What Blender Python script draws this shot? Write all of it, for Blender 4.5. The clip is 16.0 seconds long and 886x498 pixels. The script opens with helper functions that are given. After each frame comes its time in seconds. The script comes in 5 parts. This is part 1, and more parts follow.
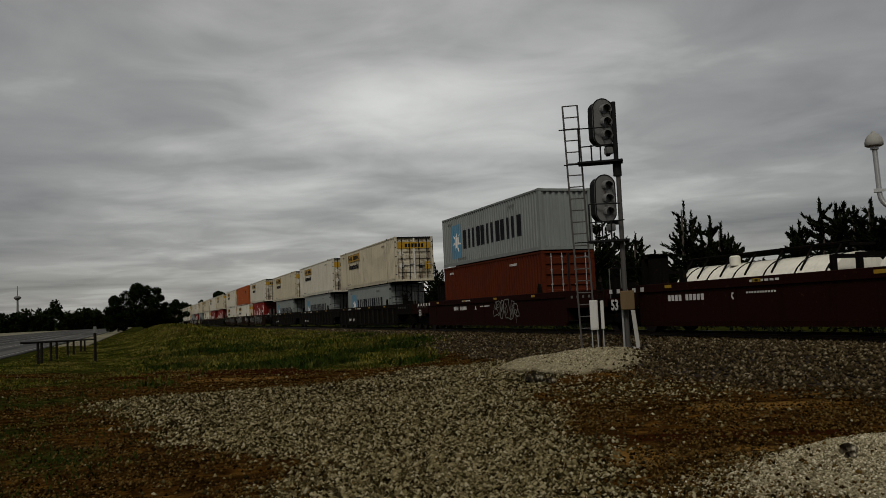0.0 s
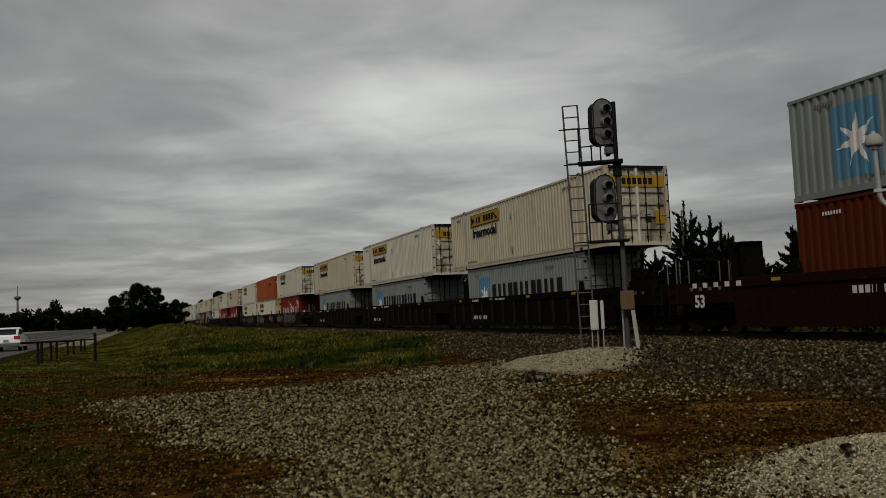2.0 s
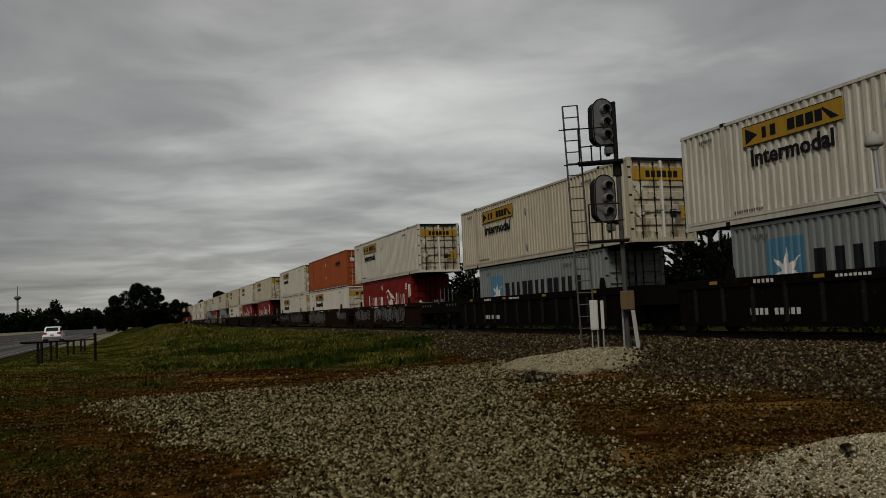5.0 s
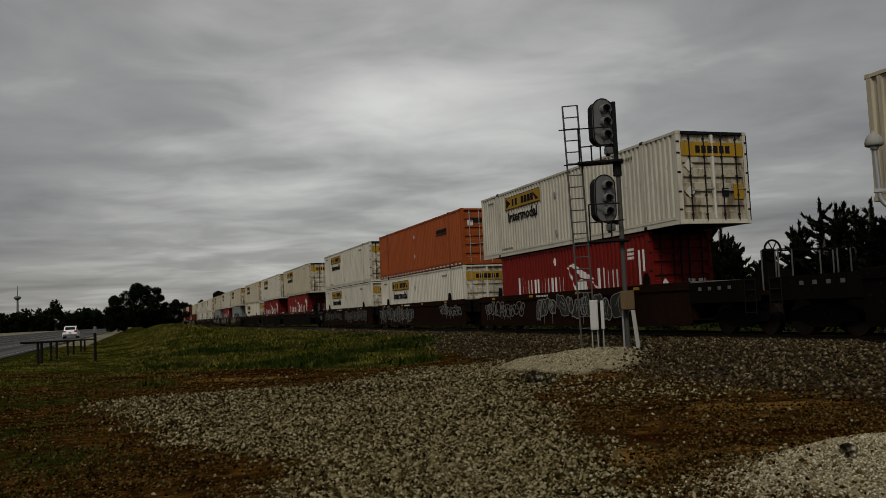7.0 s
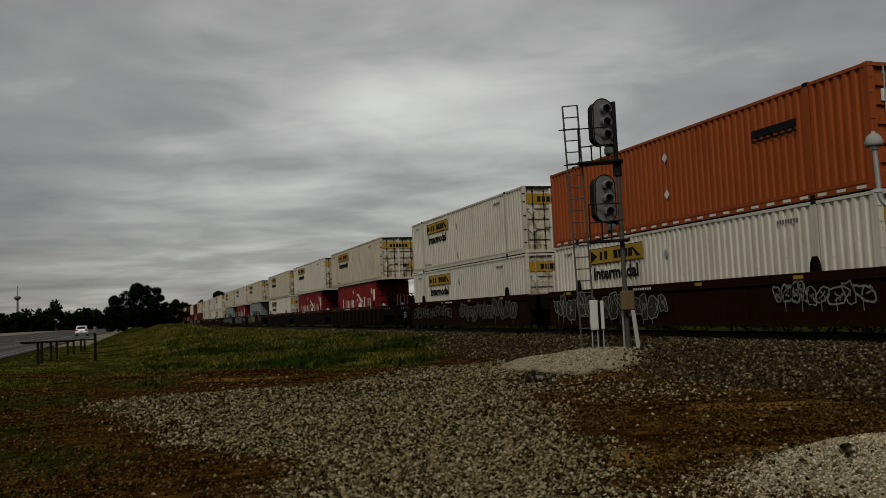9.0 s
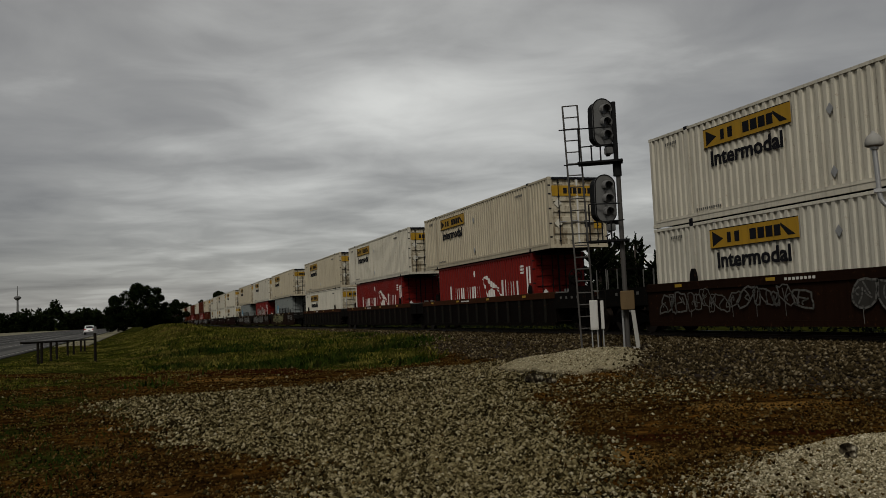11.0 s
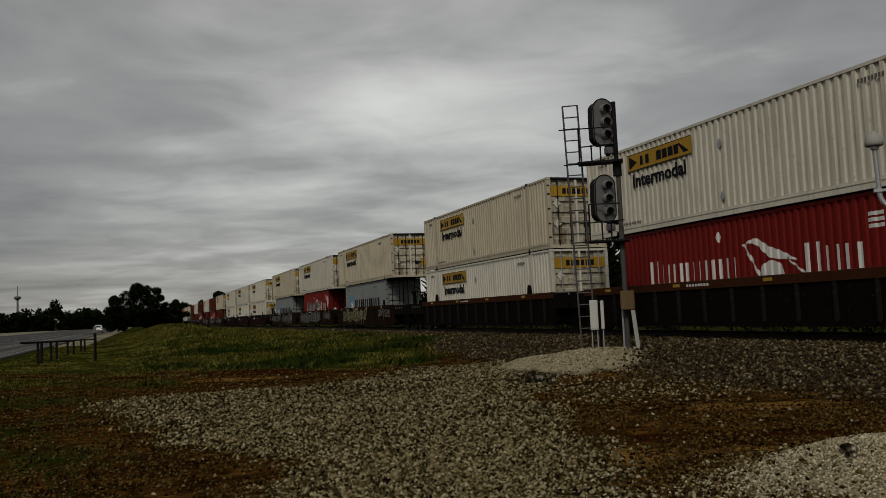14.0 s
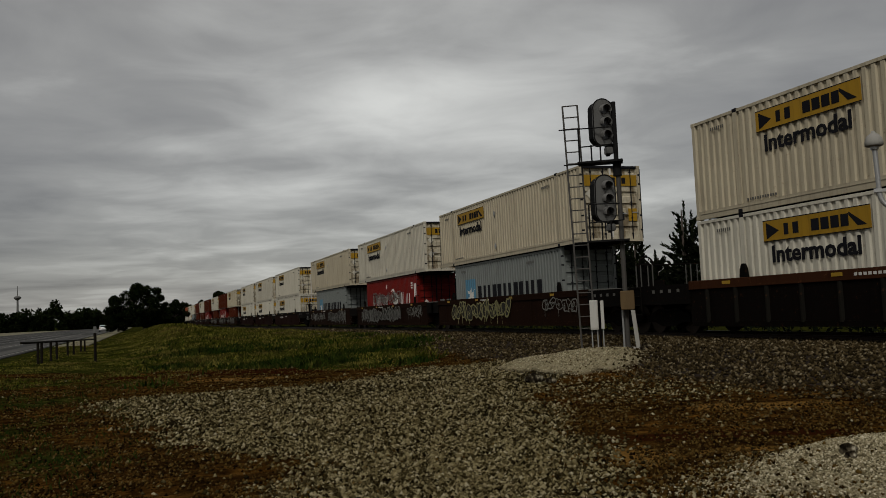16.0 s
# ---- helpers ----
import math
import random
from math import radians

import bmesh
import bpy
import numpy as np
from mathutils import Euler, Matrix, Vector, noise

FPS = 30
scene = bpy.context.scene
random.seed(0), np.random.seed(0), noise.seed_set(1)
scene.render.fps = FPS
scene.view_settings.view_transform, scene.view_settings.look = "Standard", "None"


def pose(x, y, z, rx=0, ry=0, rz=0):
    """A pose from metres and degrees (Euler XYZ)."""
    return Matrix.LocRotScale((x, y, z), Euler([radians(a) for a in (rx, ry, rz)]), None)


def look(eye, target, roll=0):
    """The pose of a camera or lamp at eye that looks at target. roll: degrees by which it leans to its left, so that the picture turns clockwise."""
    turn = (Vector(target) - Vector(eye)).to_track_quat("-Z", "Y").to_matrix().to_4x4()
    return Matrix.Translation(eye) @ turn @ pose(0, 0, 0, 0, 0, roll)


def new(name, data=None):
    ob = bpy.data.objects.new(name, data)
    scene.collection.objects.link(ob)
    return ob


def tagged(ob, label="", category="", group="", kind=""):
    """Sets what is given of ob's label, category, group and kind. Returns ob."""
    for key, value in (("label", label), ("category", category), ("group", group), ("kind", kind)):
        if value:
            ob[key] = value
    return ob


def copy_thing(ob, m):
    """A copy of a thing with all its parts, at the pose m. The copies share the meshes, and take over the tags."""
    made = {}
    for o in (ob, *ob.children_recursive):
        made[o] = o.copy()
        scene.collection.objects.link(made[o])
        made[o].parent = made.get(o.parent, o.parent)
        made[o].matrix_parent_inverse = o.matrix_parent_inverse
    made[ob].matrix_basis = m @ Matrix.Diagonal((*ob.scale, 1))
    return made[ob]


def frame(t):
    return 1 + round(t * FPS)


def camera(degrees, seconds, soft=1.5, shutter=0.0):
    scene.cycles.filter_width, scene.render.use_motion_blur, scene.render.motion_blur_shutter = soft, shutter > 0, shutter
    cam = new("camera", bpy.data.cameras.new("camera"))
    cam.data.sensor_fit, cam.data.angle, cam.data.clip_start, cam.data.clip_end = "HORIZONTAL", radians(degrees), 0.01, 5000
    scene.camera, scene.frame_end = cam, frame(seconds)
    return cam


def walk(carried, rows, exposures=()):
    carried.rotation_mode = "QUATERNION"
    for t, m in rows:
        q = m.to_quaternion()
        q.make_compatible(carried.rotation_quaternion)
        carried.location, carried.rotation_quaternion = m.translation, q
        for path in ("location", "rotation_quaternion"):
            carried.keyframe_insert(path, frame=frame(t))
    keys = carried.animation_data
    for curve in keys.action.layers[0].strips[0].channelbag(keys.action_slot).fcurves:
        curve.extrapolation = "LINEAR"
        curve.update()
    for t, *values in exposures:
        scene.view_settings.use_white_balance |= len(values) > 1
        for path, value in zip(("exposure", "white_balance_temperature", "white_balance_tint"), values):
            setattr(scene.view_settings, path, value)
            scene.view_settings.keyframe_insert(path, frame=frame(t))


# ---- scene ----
cam = camera(53.9, 16.0, soft=0.6)
EYE = Vector((0.0, 0.0, 1.03))
AIM = EYE + Vector((0.329884, 0.941370, 0.070706)) * 30
VIEW = look(EYE, AIM, -2.533)
walk(cam, [(0.0, VIEW), (16.0, VIEW)])

# ---- sky, sun ----
SUN_AZ, SUN_EL = 214.0, 44.0          # compass from +y, clockwise; degrees


def make_world():
    w = bpy.data.worlds.new("overcast_sky")
    w.use_nodes = True
    nt = w.node_tree
    nt.nodes.clear()
    L = nt.links.new

    def nd(kind, **kw):
        n = nt.nodes.new(kind)
        for k, v in kw.items():
            n.inputs[k].default_value = v
        return n

    def mth(op, a, b=None):
        n = nt.nodes.new("ShaderNodeMath")
        n.operation = op
        for i, q in enumerate((a, b)):
            if q is None:
                continue
            if isinstance(q, (int, float)):
                n.inputs[i].default_value = q
            else:
                L(q, n.inputs[i])
        return n.outputs[0]

    tc = nt.nodes.new("ShaderNodeTexCoord")
    sep = nt.nodes.new("ShaderNodeSeparateXYZ")
    L(tc.outputs["Generated"], sep.inputs[0])
    zz = mth("ADD", mth("MAXIMUM", sep.outputs[2], 0.0), 0.075)
    cmb = nt.nodes.new("ShaderNodeCombineXYZ")
    L(mth("DIVIDE", sep.outputs[0], zz), cmb.inputs[0])
    L(mth("DIVIDE", sep.outputs[1], zz), cmb.inputs[1])
    rot = nt.nodes.new("ShaderNodeMapping")
    rot.inputs["Rotation"].default_value = (0, 0, radians(18))
    rot.inputs["Location"].default_value = (1.7, 0.6, 0)
    rot.inputs["Scale"].default_value = (1.0, 1.0, 1)
    L(cmb.outputs[0], rot.inputs[0])
    n1 = nd("ShaderNodeTexNoise", Scale=0.55, Detail=4.0, Roughness=0.5, Distortion=0.4)
    n2 = nd("ShaderNodeTexNoise", Scale=1.7, Detail=6.0, Roughness=0.55, Distortion=0.5)
    L(rot.outputs[0], n1.inputs["Vector"])
    L(rot.outputs[0], n2.inputs["Vector"])
    mixed = mth("ADD", mth("MULTIPLY", n1.outputs["Fac"], 0.68), mth("MULTIPLY", n2.outputs["Fac"], 0.32))
    ramp = nt.nodes.new("ShaderNodeValToRGB")
    e = ramp.color_ramp.elements
    e[0].position, e[0].color = 0.26, (0.130, 0.126, 0.126, 1)
    e[1].position, e[1].color = 0.78, (0.620, 0.620, 0.590, 1)
    mid = e.new(0.50)
    mid.color = (0.273, 0.268, 0.256, 1)
    # the cloud deck is thinner ahead, over the far end of the line
    dot = nt.nodes.new("ShaderNodeVectorMath")
    dot.operation = "DOT_PRODUCT"
    dot.inputs[1].default_value = (0.235, 0.945, 0.225)
    nrm = nt.nodes.new("ShaderNodeVectorMath")
    nrm.operation = "NORMALIZE"
    L(tc.outputs["Generated"], nrm.inputs[0])
    L(nrm.outputs[0], dot.inputs[0])
    lobe = mth("POWER", mth("MAXIMUM", dot.outputs["Value"], 0.0), 14.0)
    mixed = mth("ADD", mth("ADD", mth("MULTIPLY", mth("SUBTRACT", mixed, 0.5), 1.0), 0.425), mth("MULTIPLY", lobe, 0.17))

    def bank(way, wide, tall, amount):
        """A broad soft bank of thicker (below 0) or thinner cloud about a direction."""
        c = Vector(way).normalized()
        r = c.cross(Vector((0, 0, 1))).normalized()
        q = 0.0
        for v, w in ((r, wide), (r.cross(c), tall)):
            n = nt.nodes.new("ShaderNodeVectorMath")
            n.operation = "DOT_PRODUCT"
            n.inputs[1].default_value = v / w
            L(nrm.outputs[0], n.inputs[0])
            q = mth("ADD", mth("MULTIPLY", n.outputs["Value"], n.outputs["Value"]), q)
        return mth("MULTIPLY", mth("POWER", math.e, mth("MULTIPLY", q, -1.0)), amount)

    for way, wide, tall, amount in (((0.576, 0.795, 0.200), 0.15, 0.045, -0.07), ((0.112, 0.950, 0.300), 0.15, 0.040, -0.05), ((0.265, 0.937, 0.228), 0.14, 0.035, 0.10),
                                    ((0.052, 0.981, 0.188), 0.08, 0.012, 0.07), ((0.40, 0.870, 0.300), 0.30, 0.085, 0.13), ((-0.14, 0.985, 0.130), 0.17, 0.11, -0.085), ((0.66, 0.66, 0.33), 0.20, 0.14, -0.08)):
        mixed = mth("ADD", mixed, bank(way, wide, tall, amount))
    L(mixed, ramp.inputs[0])
    sky = nt.nodes.new("ShaderNodeTexSky")
    sky.sky_type = "NISHITA"
    sky.sun_disc = False
    sky.sun_elevation, sky.sun_rotation = radians(SUN_EL), radians(SUN_AZ)
    add = nt.nodes.new("ShaderNodeMix")
    add.data_type, add.blend_type = "RGBA", "ADD"
    add.inputs[0].default_value = 0.008
    L(ramp.outputs[0], add.inputs[6])
    L(sky.outputs[0], add.inputs[7])
    bg = nd("ShaderNodeBackground", Strength=1.0)
    out = nt.nodes.new("ShaderNodeOutputWorld")
    L(add.outputs[2], bg.inputs[0])
    L(bg.outputs[0], out.inputs[0])
    scene.world = w


make_world()
sun = new("sun", bpy.data.lights.new("sun", "SUN"))
sun.data.energy, sun.data.angle, sun.data.color = 1.75, radians(18), (1.0, 0.965, 0.90)
_az, _el = radians(SUN_AZ), radians(SUN_EL)
sun.matrix_world = look((math.sin(_az) * math.cos(_el) * 60, math.cos(_az) * math.cos(_el) * 60, math.sin(_el) * 60), (0, 0, 0))
scene.view_settings.exposure = 0.0


# ---- materials ----
def material(name, build, rough=0.7, metal=0.0, spec=0.5):
    m = bpy.data.materials.new(name)
    m.use_nodes = True
    nt = m.node_tree
    b = nt.nodes["Principled BSDF"]
    b.inputs["Roughness"].default_value = rough
    b.inputs["Metallic"].default_value = metal
    b.inputs["Specular IOR Level"].default_value = spec
    build(nt, b)
    return m


def node(nt, kind, **kw):
    n = nt.nodes.new(kind)
    for k, v in kw.items():
        n.inputs[k].default_value = v
    return n


def noise_tex(nt, scale, detail=3.0, rough=0.55, stretch=None, coords="Object"):
    tc = node(nt, "ShaderNodeTexCoord")
    n = node(nt, "ShaderNodeTexNoise", Scale=scale, Detail=detail, Roughness=rough)
    if stretch:
        mp = node(nt, "ShaderNodeMapping", Scale=stretch)
        nt.links.new(tc.outputs[coords], mp.inputs[0])
        nt.links.new(mp.outputs[0], n.inputs["Vector"])
    else:
        nt.links.new(tc.outputs[coords], n.inputs["Vector"])
    return n.outputs["Fac"]


def ramp_of(nt, fac, stops):
    r = node(nt, "ShaderNodeValToRGB")
    e = r.color_ramp.elements
    while len(e) < len(stops):
        e.new(0.5)
    for el, (pos, col) in zip(e, stops):
        el.position = pos
        el.color = (*col, 1) if len(col) == 3 else col
    nt.links.new(fac, r.inputs[0])
    return r.outputs[0]


def mix_col(nt, fac, a, b, mode="MIX"):
    n = node(nt, "ShaderNodeMix")
    n.data_type, n.blend_type = "RGBA", mode
    for sock, v in ((n.inputs[0], fac), (n.inputs[6], a), (n.inputs[7], b)):
        if isinstance(v, (int, float)):
            sock.default_value = v
        elif isinstance(v, tuple):
            sock.default_value = (*v, 1)
        else:
            nt.links.new(v, sock)
    return n.outputs[2]


def bump_of(nt, b, fac, strength, dist):
    bp = node(nt, "ShaderNodeBump", Strength=strength, Distance=dist)
    nt.links.new(fac, bp.inputs["Height"])
    nt.links.new(bp.outputs[0], b.inputs["Normal"])


def paint(name, col, rough=0.5, dirt=0.35, rust=0.0, vary=0.12, metal=0.0, spec=0.12):
    """Weathered paint on steel: broad fading, vertical dirt streaks, a little rust."""
    def build(nt, b):
        big = noise_tex(nt, 0.6, 4)
        streak = noise_tex(nt, 1.6, 6, 0.65, (4.5, 4.5, 0.35))
        spot = noise_tex(nt, 7.0, 6, 0.7)
        grey = sum(col) / 3
        faded = tuple(c * 0.80 + grey * 0.03 for c in col)
        c = mix_col(nt, big, tuple(min(1, q * (1 + vary)) for q in col), faded)
        dirty = tuple(q * 0.40 + grey * r for q, r in zip(col, (0.08, 0.06, 0.04)))
        f = ramp_of(nt, streak, [(0.48, (0, 0, 0)), (0.74, (dirt,) * 3)])
        c = mix_col(nt, f, c, dirty)
        speck = noise_tex(nt, 17.0, 3, 0.6)
        c = mix_col(nt, ramp_of(nt, speck, [(0.66, (0, 0, 0)), (0.74, (dirt,) * 3)]), c, dirty)
        if rust:
            f2 = ramp_of(nt, spot, [(0.60, (0, 0, 0)), (0.70, (rust,) * 3)])
            c = mix_col(nt, f2, c, (0.11, 0.045, 0.02))
        info = node(nt, "ShaderNodeObjectInfo")
        v = node(nt, "ShaderNodeHueSaturation")
        mr = node(nt, "ShaderNodeMapRange")
        mr.inputs["To Min"].default_value, mr.inputs["To Max"].default_value = 0.90, 1.06
        nt.links.new(info.outputs["Random"], mr.inputs[0])
        nt.links.new(mr.outputs[0], v.inputs["Value"])
        nt.links.new(c, v.inputs["Color"])
        nt.links.new(v.outputs[0], b.inputs["Base Color"])
        bump_of(nt, b, spot, 0.15, 0.004)
    return material(name, build, rough, metal, spec if sum(col) > 0.12 else 0.015)


CREAM_WHITE = paint("cream_white_paint", (0.465, 0.432, 0.345), 0.55, 0.60, 0.40)


def door_build(nt, b):
    """Cream paint under brown run-off and grime."""
    run = noise_tex(nt, 1.3, 6, 0.65, (2.6, 2.6, 0.7))
    fine = noise_tex(nt, 9.0, 5, 0.7)
    c = mix_col(nt, ramp_of(nt, fine, [(0.35, (0, 0, 0)), (0.70, (0.6,) * 3)]), (0.44, 0.40, 0.30), (0.24, 0.20, 0.13))
    c = mix_col(nt, ramp_of(nt, run, [(0.46, (0, 0, 0)), (0.62, (0.85,) * 3)]), c, (0.105, 0.072, 0.036))
    info = node(nt, "ShaderNodeObjectInfo")
    v = node(nt, "ShaderNodeHueSaturation")
    mr = node(nt, "ShaderNodeMapRange")
    mr.inputs["To Min"].default_value, mr.inputs["To Max"].default_value = 0.72, 1.12
    nt.links.new(info.outputs["Random"], mr.inputs[0])
    nt.links.new(mr.outputs[0], v.inputs["Value"])
    nt.links.new(c, v.inputs["Color"])
    nt.links.new(v.outputs[0], b.inputs["Base Color"])
    bump_of(nt, b, fine, 0.15, 0.004)


DOOR_STAINED = material("stained_door_paint", door_build, 0.65, 0.0, 0.1)
FAINT_INK = paint("faint_grey_lettering", (0.10, 0.095, 0.085), 0.6, 0.4)
FADED_TAN = paint("faded_tan_paint", (0.40, 0.350, 0.248), 0.55, 0.60, 0.40)
TAG_GREY = paint("chalky_spray_paint", (0.20, 0.195, 0.175), 0.7, 0.6)
TAG_DARK = paint("dull_grey_spray_fill", (0.034, 0.032, 0.028), 0.7, 0.6)
# paler than the car's skin: light caught by the ribs is in the colour
RIB_STEEL = paint("lit_grey_rib_paint", (0.010, 0.0092, 0.0074), 0.65, 0.6, 0.3)
GRAB_GREY = paint("pale_grab_iron_paint", (0.085, 0.083, 0.074), 0.6, 0.5, 0.2)
TAG_YELLOW = paint("dull_yellow_spray_paint", (0.30, 0.275, 0.125), 0.7, 0.6)
BOX_WHITE = paint("white_container_paint", (0.48, 0.452, 0.368), 0.55, 0.55, 0.30)
PANEL_YELLOW = paint("yellow_panel_paint", (0.315, 0.178, 0.012), 0.55, 0.4)
ORANGE = paint("orange_container_paint", (0.245, 0.052, 0.009), 0.6, 0.50, 0.3)
BOX_RED = paint("red_container_paint", (0.125, 0.0055, 0.0028), 0.6, 0.30, 0.1)
RUST_RED = paint("rust_brown_container_paint", (0.062, 0.0135, 0.0055), 0.65, 0.45, 0.3)
GREY = paint("grey_container_paint", (0.165, 0.178, 0.165), 0.55, 0.35, 0.2)
STAR_BLUE = paint("light_blue_panel_paint", (0.065, 0.165, 0.235), 0.5, 0.3)
INK = paint("black_lettering_paint", (0.012, 0.012, 0.014), 0.6, 0.2)
DECAL_WHITE = paint("white_decal_paint", (0.52, 0.50, 0.46), 0.6, 0.35)
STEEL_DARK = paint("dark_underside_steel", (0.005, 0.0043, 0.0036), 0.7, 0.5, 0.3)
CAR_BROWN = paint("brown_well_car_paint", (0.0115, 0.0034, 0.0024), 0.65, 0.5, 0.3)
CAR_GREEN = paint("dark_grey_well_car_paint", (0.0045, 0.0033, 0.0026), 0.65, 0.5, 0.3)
CAR_RUST = paint("rusty_brown_well_car_paint", (0.036, 0.0135, 0.006), 0.7, 0.5, 0.5)
CAR_OLIVE = paint("olive_brown_well_car_paint", (0.0125, 0.0056, 0.0030), 0.7, 0.6, 0.35)
GALV = paint("galvanised_steel", (0.36, 0.36, 0.35), 0.45, 0.3, 0.05, 0.1, 0.6)
MAST_GREY = paint("weathered_grey_mast_paint", (0.062, 0.058, 0.052), 0.6, 0.4, 0.2)
SIGNAL_BLACK = paint("black_signal_paint", (0.012, 0.012, 0.012), 0.55, 0.3)
# hoods lighter than the head: their highlights are put into this grey
SIGNAL_PALE = paint("lit_grey_hood_paint", (0.155, 0.152, 0.145), 0.6, 0.7)
SIGNAL_GREY = paint("dull_grey_signal_paint", (0.120, 0.119, 0.113), 0.5, 0.4)
CABINET_WHITE = paint("white_cabinet_paint", (0.42, 0.41, 0.375), 0.5, 0.5, 0.2)
CASE_BROWN = paint("tan_case_paint", (0.095, 0.062, 0.028), 0.6, 0.4, 0.2)
REFLECT = paint("yellow_reflector", (0.30, 0.18, 0.015), 0.4, 0.4)
TANK_WHITE = paint("white_tank_cladding", (0.70, 0.67, 0.56), 0.45, 0.35, 0.05)
CAR_WHITE = paint("white_car_paint", (0.75, 0.75, 0.74), 0.25, 0.1)
RUBBER = paint("black_rubber", (0.02, 0.02, 0.02), 0.8, 0.2)
RAIL_STEEL = paint("worn_rail_steel", (0.03, 0.022, 0.017), 0.4, 0.4, 0.4, 0.1, 0.5)
TIE_WOOD = paint("weathered_tie_timber", (0.03, 0.024, 0.019), 0.85, 0.5)
POST_WOOD = paint("weathered_grey_timber", (0.012, 0.010, 0.0075), 0.85, 0.5)
CONCRETE = paint("pale_concrete", (0.29, 0.28, 0.25), 0.8, 0.4)


def asphalt_build(nt, b):
    """Wheel tracks along the lanes, patches and grit."""
    track = noise_tex(nt, 1.0, 4, 0.6, (0.75, 0.012, 1.0))
    patch = noise_tex(nt, 0.12, 4, 0.6)
    grit = noise_tex(nt, 30.0, 3)
    c = ramp_of(nt, track, [(0.35, (0.030, 0.030, 0.029)), (0.52, (0.058, 0.057, 0.054)), (0.68, (0.105, 0.102, 0.094))])
    c = mix_col(nt, 0.6, c, ramp_of(nt, patch, [(0.4, (0.6,) * 3), (0.6, (1.15,) * 3)]), "MULTIPLY")
    c = mix_col(nt, 0.3, c, ramp_of(nt, grit, [(0.3, (0.5,) * 3), (0.7, (1.3,) * 3)]), "MULTIPLY")
    nt.links.new(c, b.inputs["Base Color"])


ASPHALT = material("worn_asphalt", asphalt_build, 0.95, 0.0, 0.04)
ROAD_PAINT = paint("worn_white_road_paint", (0.20, 0.195, 0.18), 0.8, 0.8)


def plain(name, col, rough, metal=0.0):
    def build(nt, b):
        b.inputs["Base Color"].default_value = (*col, 1)
    return material(name, build, rough, metal)


GLASS_DARK = plain("dark_car_glass", (0.01, 0.012, 0.014), 0.06)
LENS_DARK = plain("dark_unlit_lens_glass", (0.022, 0.022, 0.022), 0.25)
TAIL_RED = plain("red_tail_lamp_plastic", (0.30, 0.012, 0.01), 0.25)


def stone_mat(name, stops):
    def build(nt, b):
        g = node(nt, "ShaderNodeNewGeometry")
        c = ramp_of(nt, g.outputs["Random Per Island"], stops)
        s = noise_tex(nt, 60.0, 3)
        c = mix_col(nt, 0.35, c, ramp_of(nt, s, [(0.3, (0.35, 0.32, 0.28)), (0.7, (1, 1, 1))]), "MULTIPLY")
        nt.links.new(c, b.inputs["Base Color"])
    return material(name, build, 1.0, 0, 0.0)


GRAVEL_STONE = stone_mat("pale_gravel_stone", [(0.0, (0.006, 0.0042, 0.0016)), (0.32, (0.042, 0.032, 0.013)), (0.68, (0.148, 0.120, 0.056)), (0.92, (0.245, 0.207, 0.115)), (1.0, (0.34, 0.30, 0.195))])
CLOD = stone_mat("red_brown_clod", [(0.0, (0.006, 0.0032, 0.0009)), (0.5, (0.044, 0.023, 0.006)), (0.85, (0.092, 0.056, 0.015)), (1.0, (0.115, 0.082, 0.035))])
HEAP_STONE = stone_mat("pale_fine_gravel_stone", [(0.0, (0.07, 0.056, 0.030)), (0.35, (0.20, 0.168, 0.098)), (0.8, (0.37, 0.322, 0.205)), (1.0, (0.56, 0.51, 0.37))])
BALLAST_STONE = stone_mat("dark_ballast_stone", [(0.0, (0.009, 0.0064, 0.0030)), (0.5, (0.034, 0.0245, 0.0112)), (0.85, (0.082, 0.060, 0.030)), (1.0, (0.20, 0.165, 0.105))])


def blade_mat(name, stops):
    def build(nt, b):
        g = node(nt, "ShaderNodeNewGeometry")
        big = noise_tex(nt, 0.35, 3)
        c = ramp_of(nt, g.outputs["Random Per Island"], stops)
        c = mix_col(nt, ramp_of(nt, big, [(0.46, (0, 0, 0)), (0.66, (0.7,) * 3)]), c, stops[-1][1])
        red = noise_tex(nt, 0.22, 3)
        c = mix_col(nt, ramp_of(nt, red, [(0.50, (0, 0, 0)), (0.64, (0.55,) * 3)]), c, (stops[-1][1][0] * 0.55, stops[-1][1][1] * 0.42, stops[-1][1][2] * 0.6))
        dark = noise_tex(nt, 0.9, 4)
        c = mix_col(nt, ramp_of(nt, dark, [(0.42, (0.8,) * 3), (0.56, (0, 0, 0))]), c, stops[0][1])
        nt.links.new(c, b.inputs["Base Color"])
    return material(name, build, 0.9, 0, 0.0)


GRASS = blade_mat("green_and_straw_grass", [(0.0, (0.012, 0.018, 0.0016)), (0.40, (0.046, 0.053, 0.0055)), (0.75, (0.115, 0.105, 0.016)), (1.0, (0.180, 0.150, 0.036))])
WEED = blade_mat("dark_green_weeds", [(0.0, (0.007, 0.015, 0.002)), (0.6, (0.020, 0.034, 0.006)), (1.0, (0.048, 0.048, 0.010))])
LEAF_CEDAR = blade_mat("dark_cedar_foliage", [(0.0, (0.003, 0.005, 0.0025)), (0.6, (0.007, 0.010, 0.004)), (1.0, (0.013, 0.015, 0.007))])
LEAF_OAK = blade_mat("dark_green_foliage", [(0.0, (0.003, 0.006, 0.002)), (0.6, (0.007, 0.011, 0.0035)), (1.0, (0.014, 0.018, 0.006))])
BARK = paint("grey_brown_bark", (0.07, 0.055, 0.045), 0.9, 0.5)


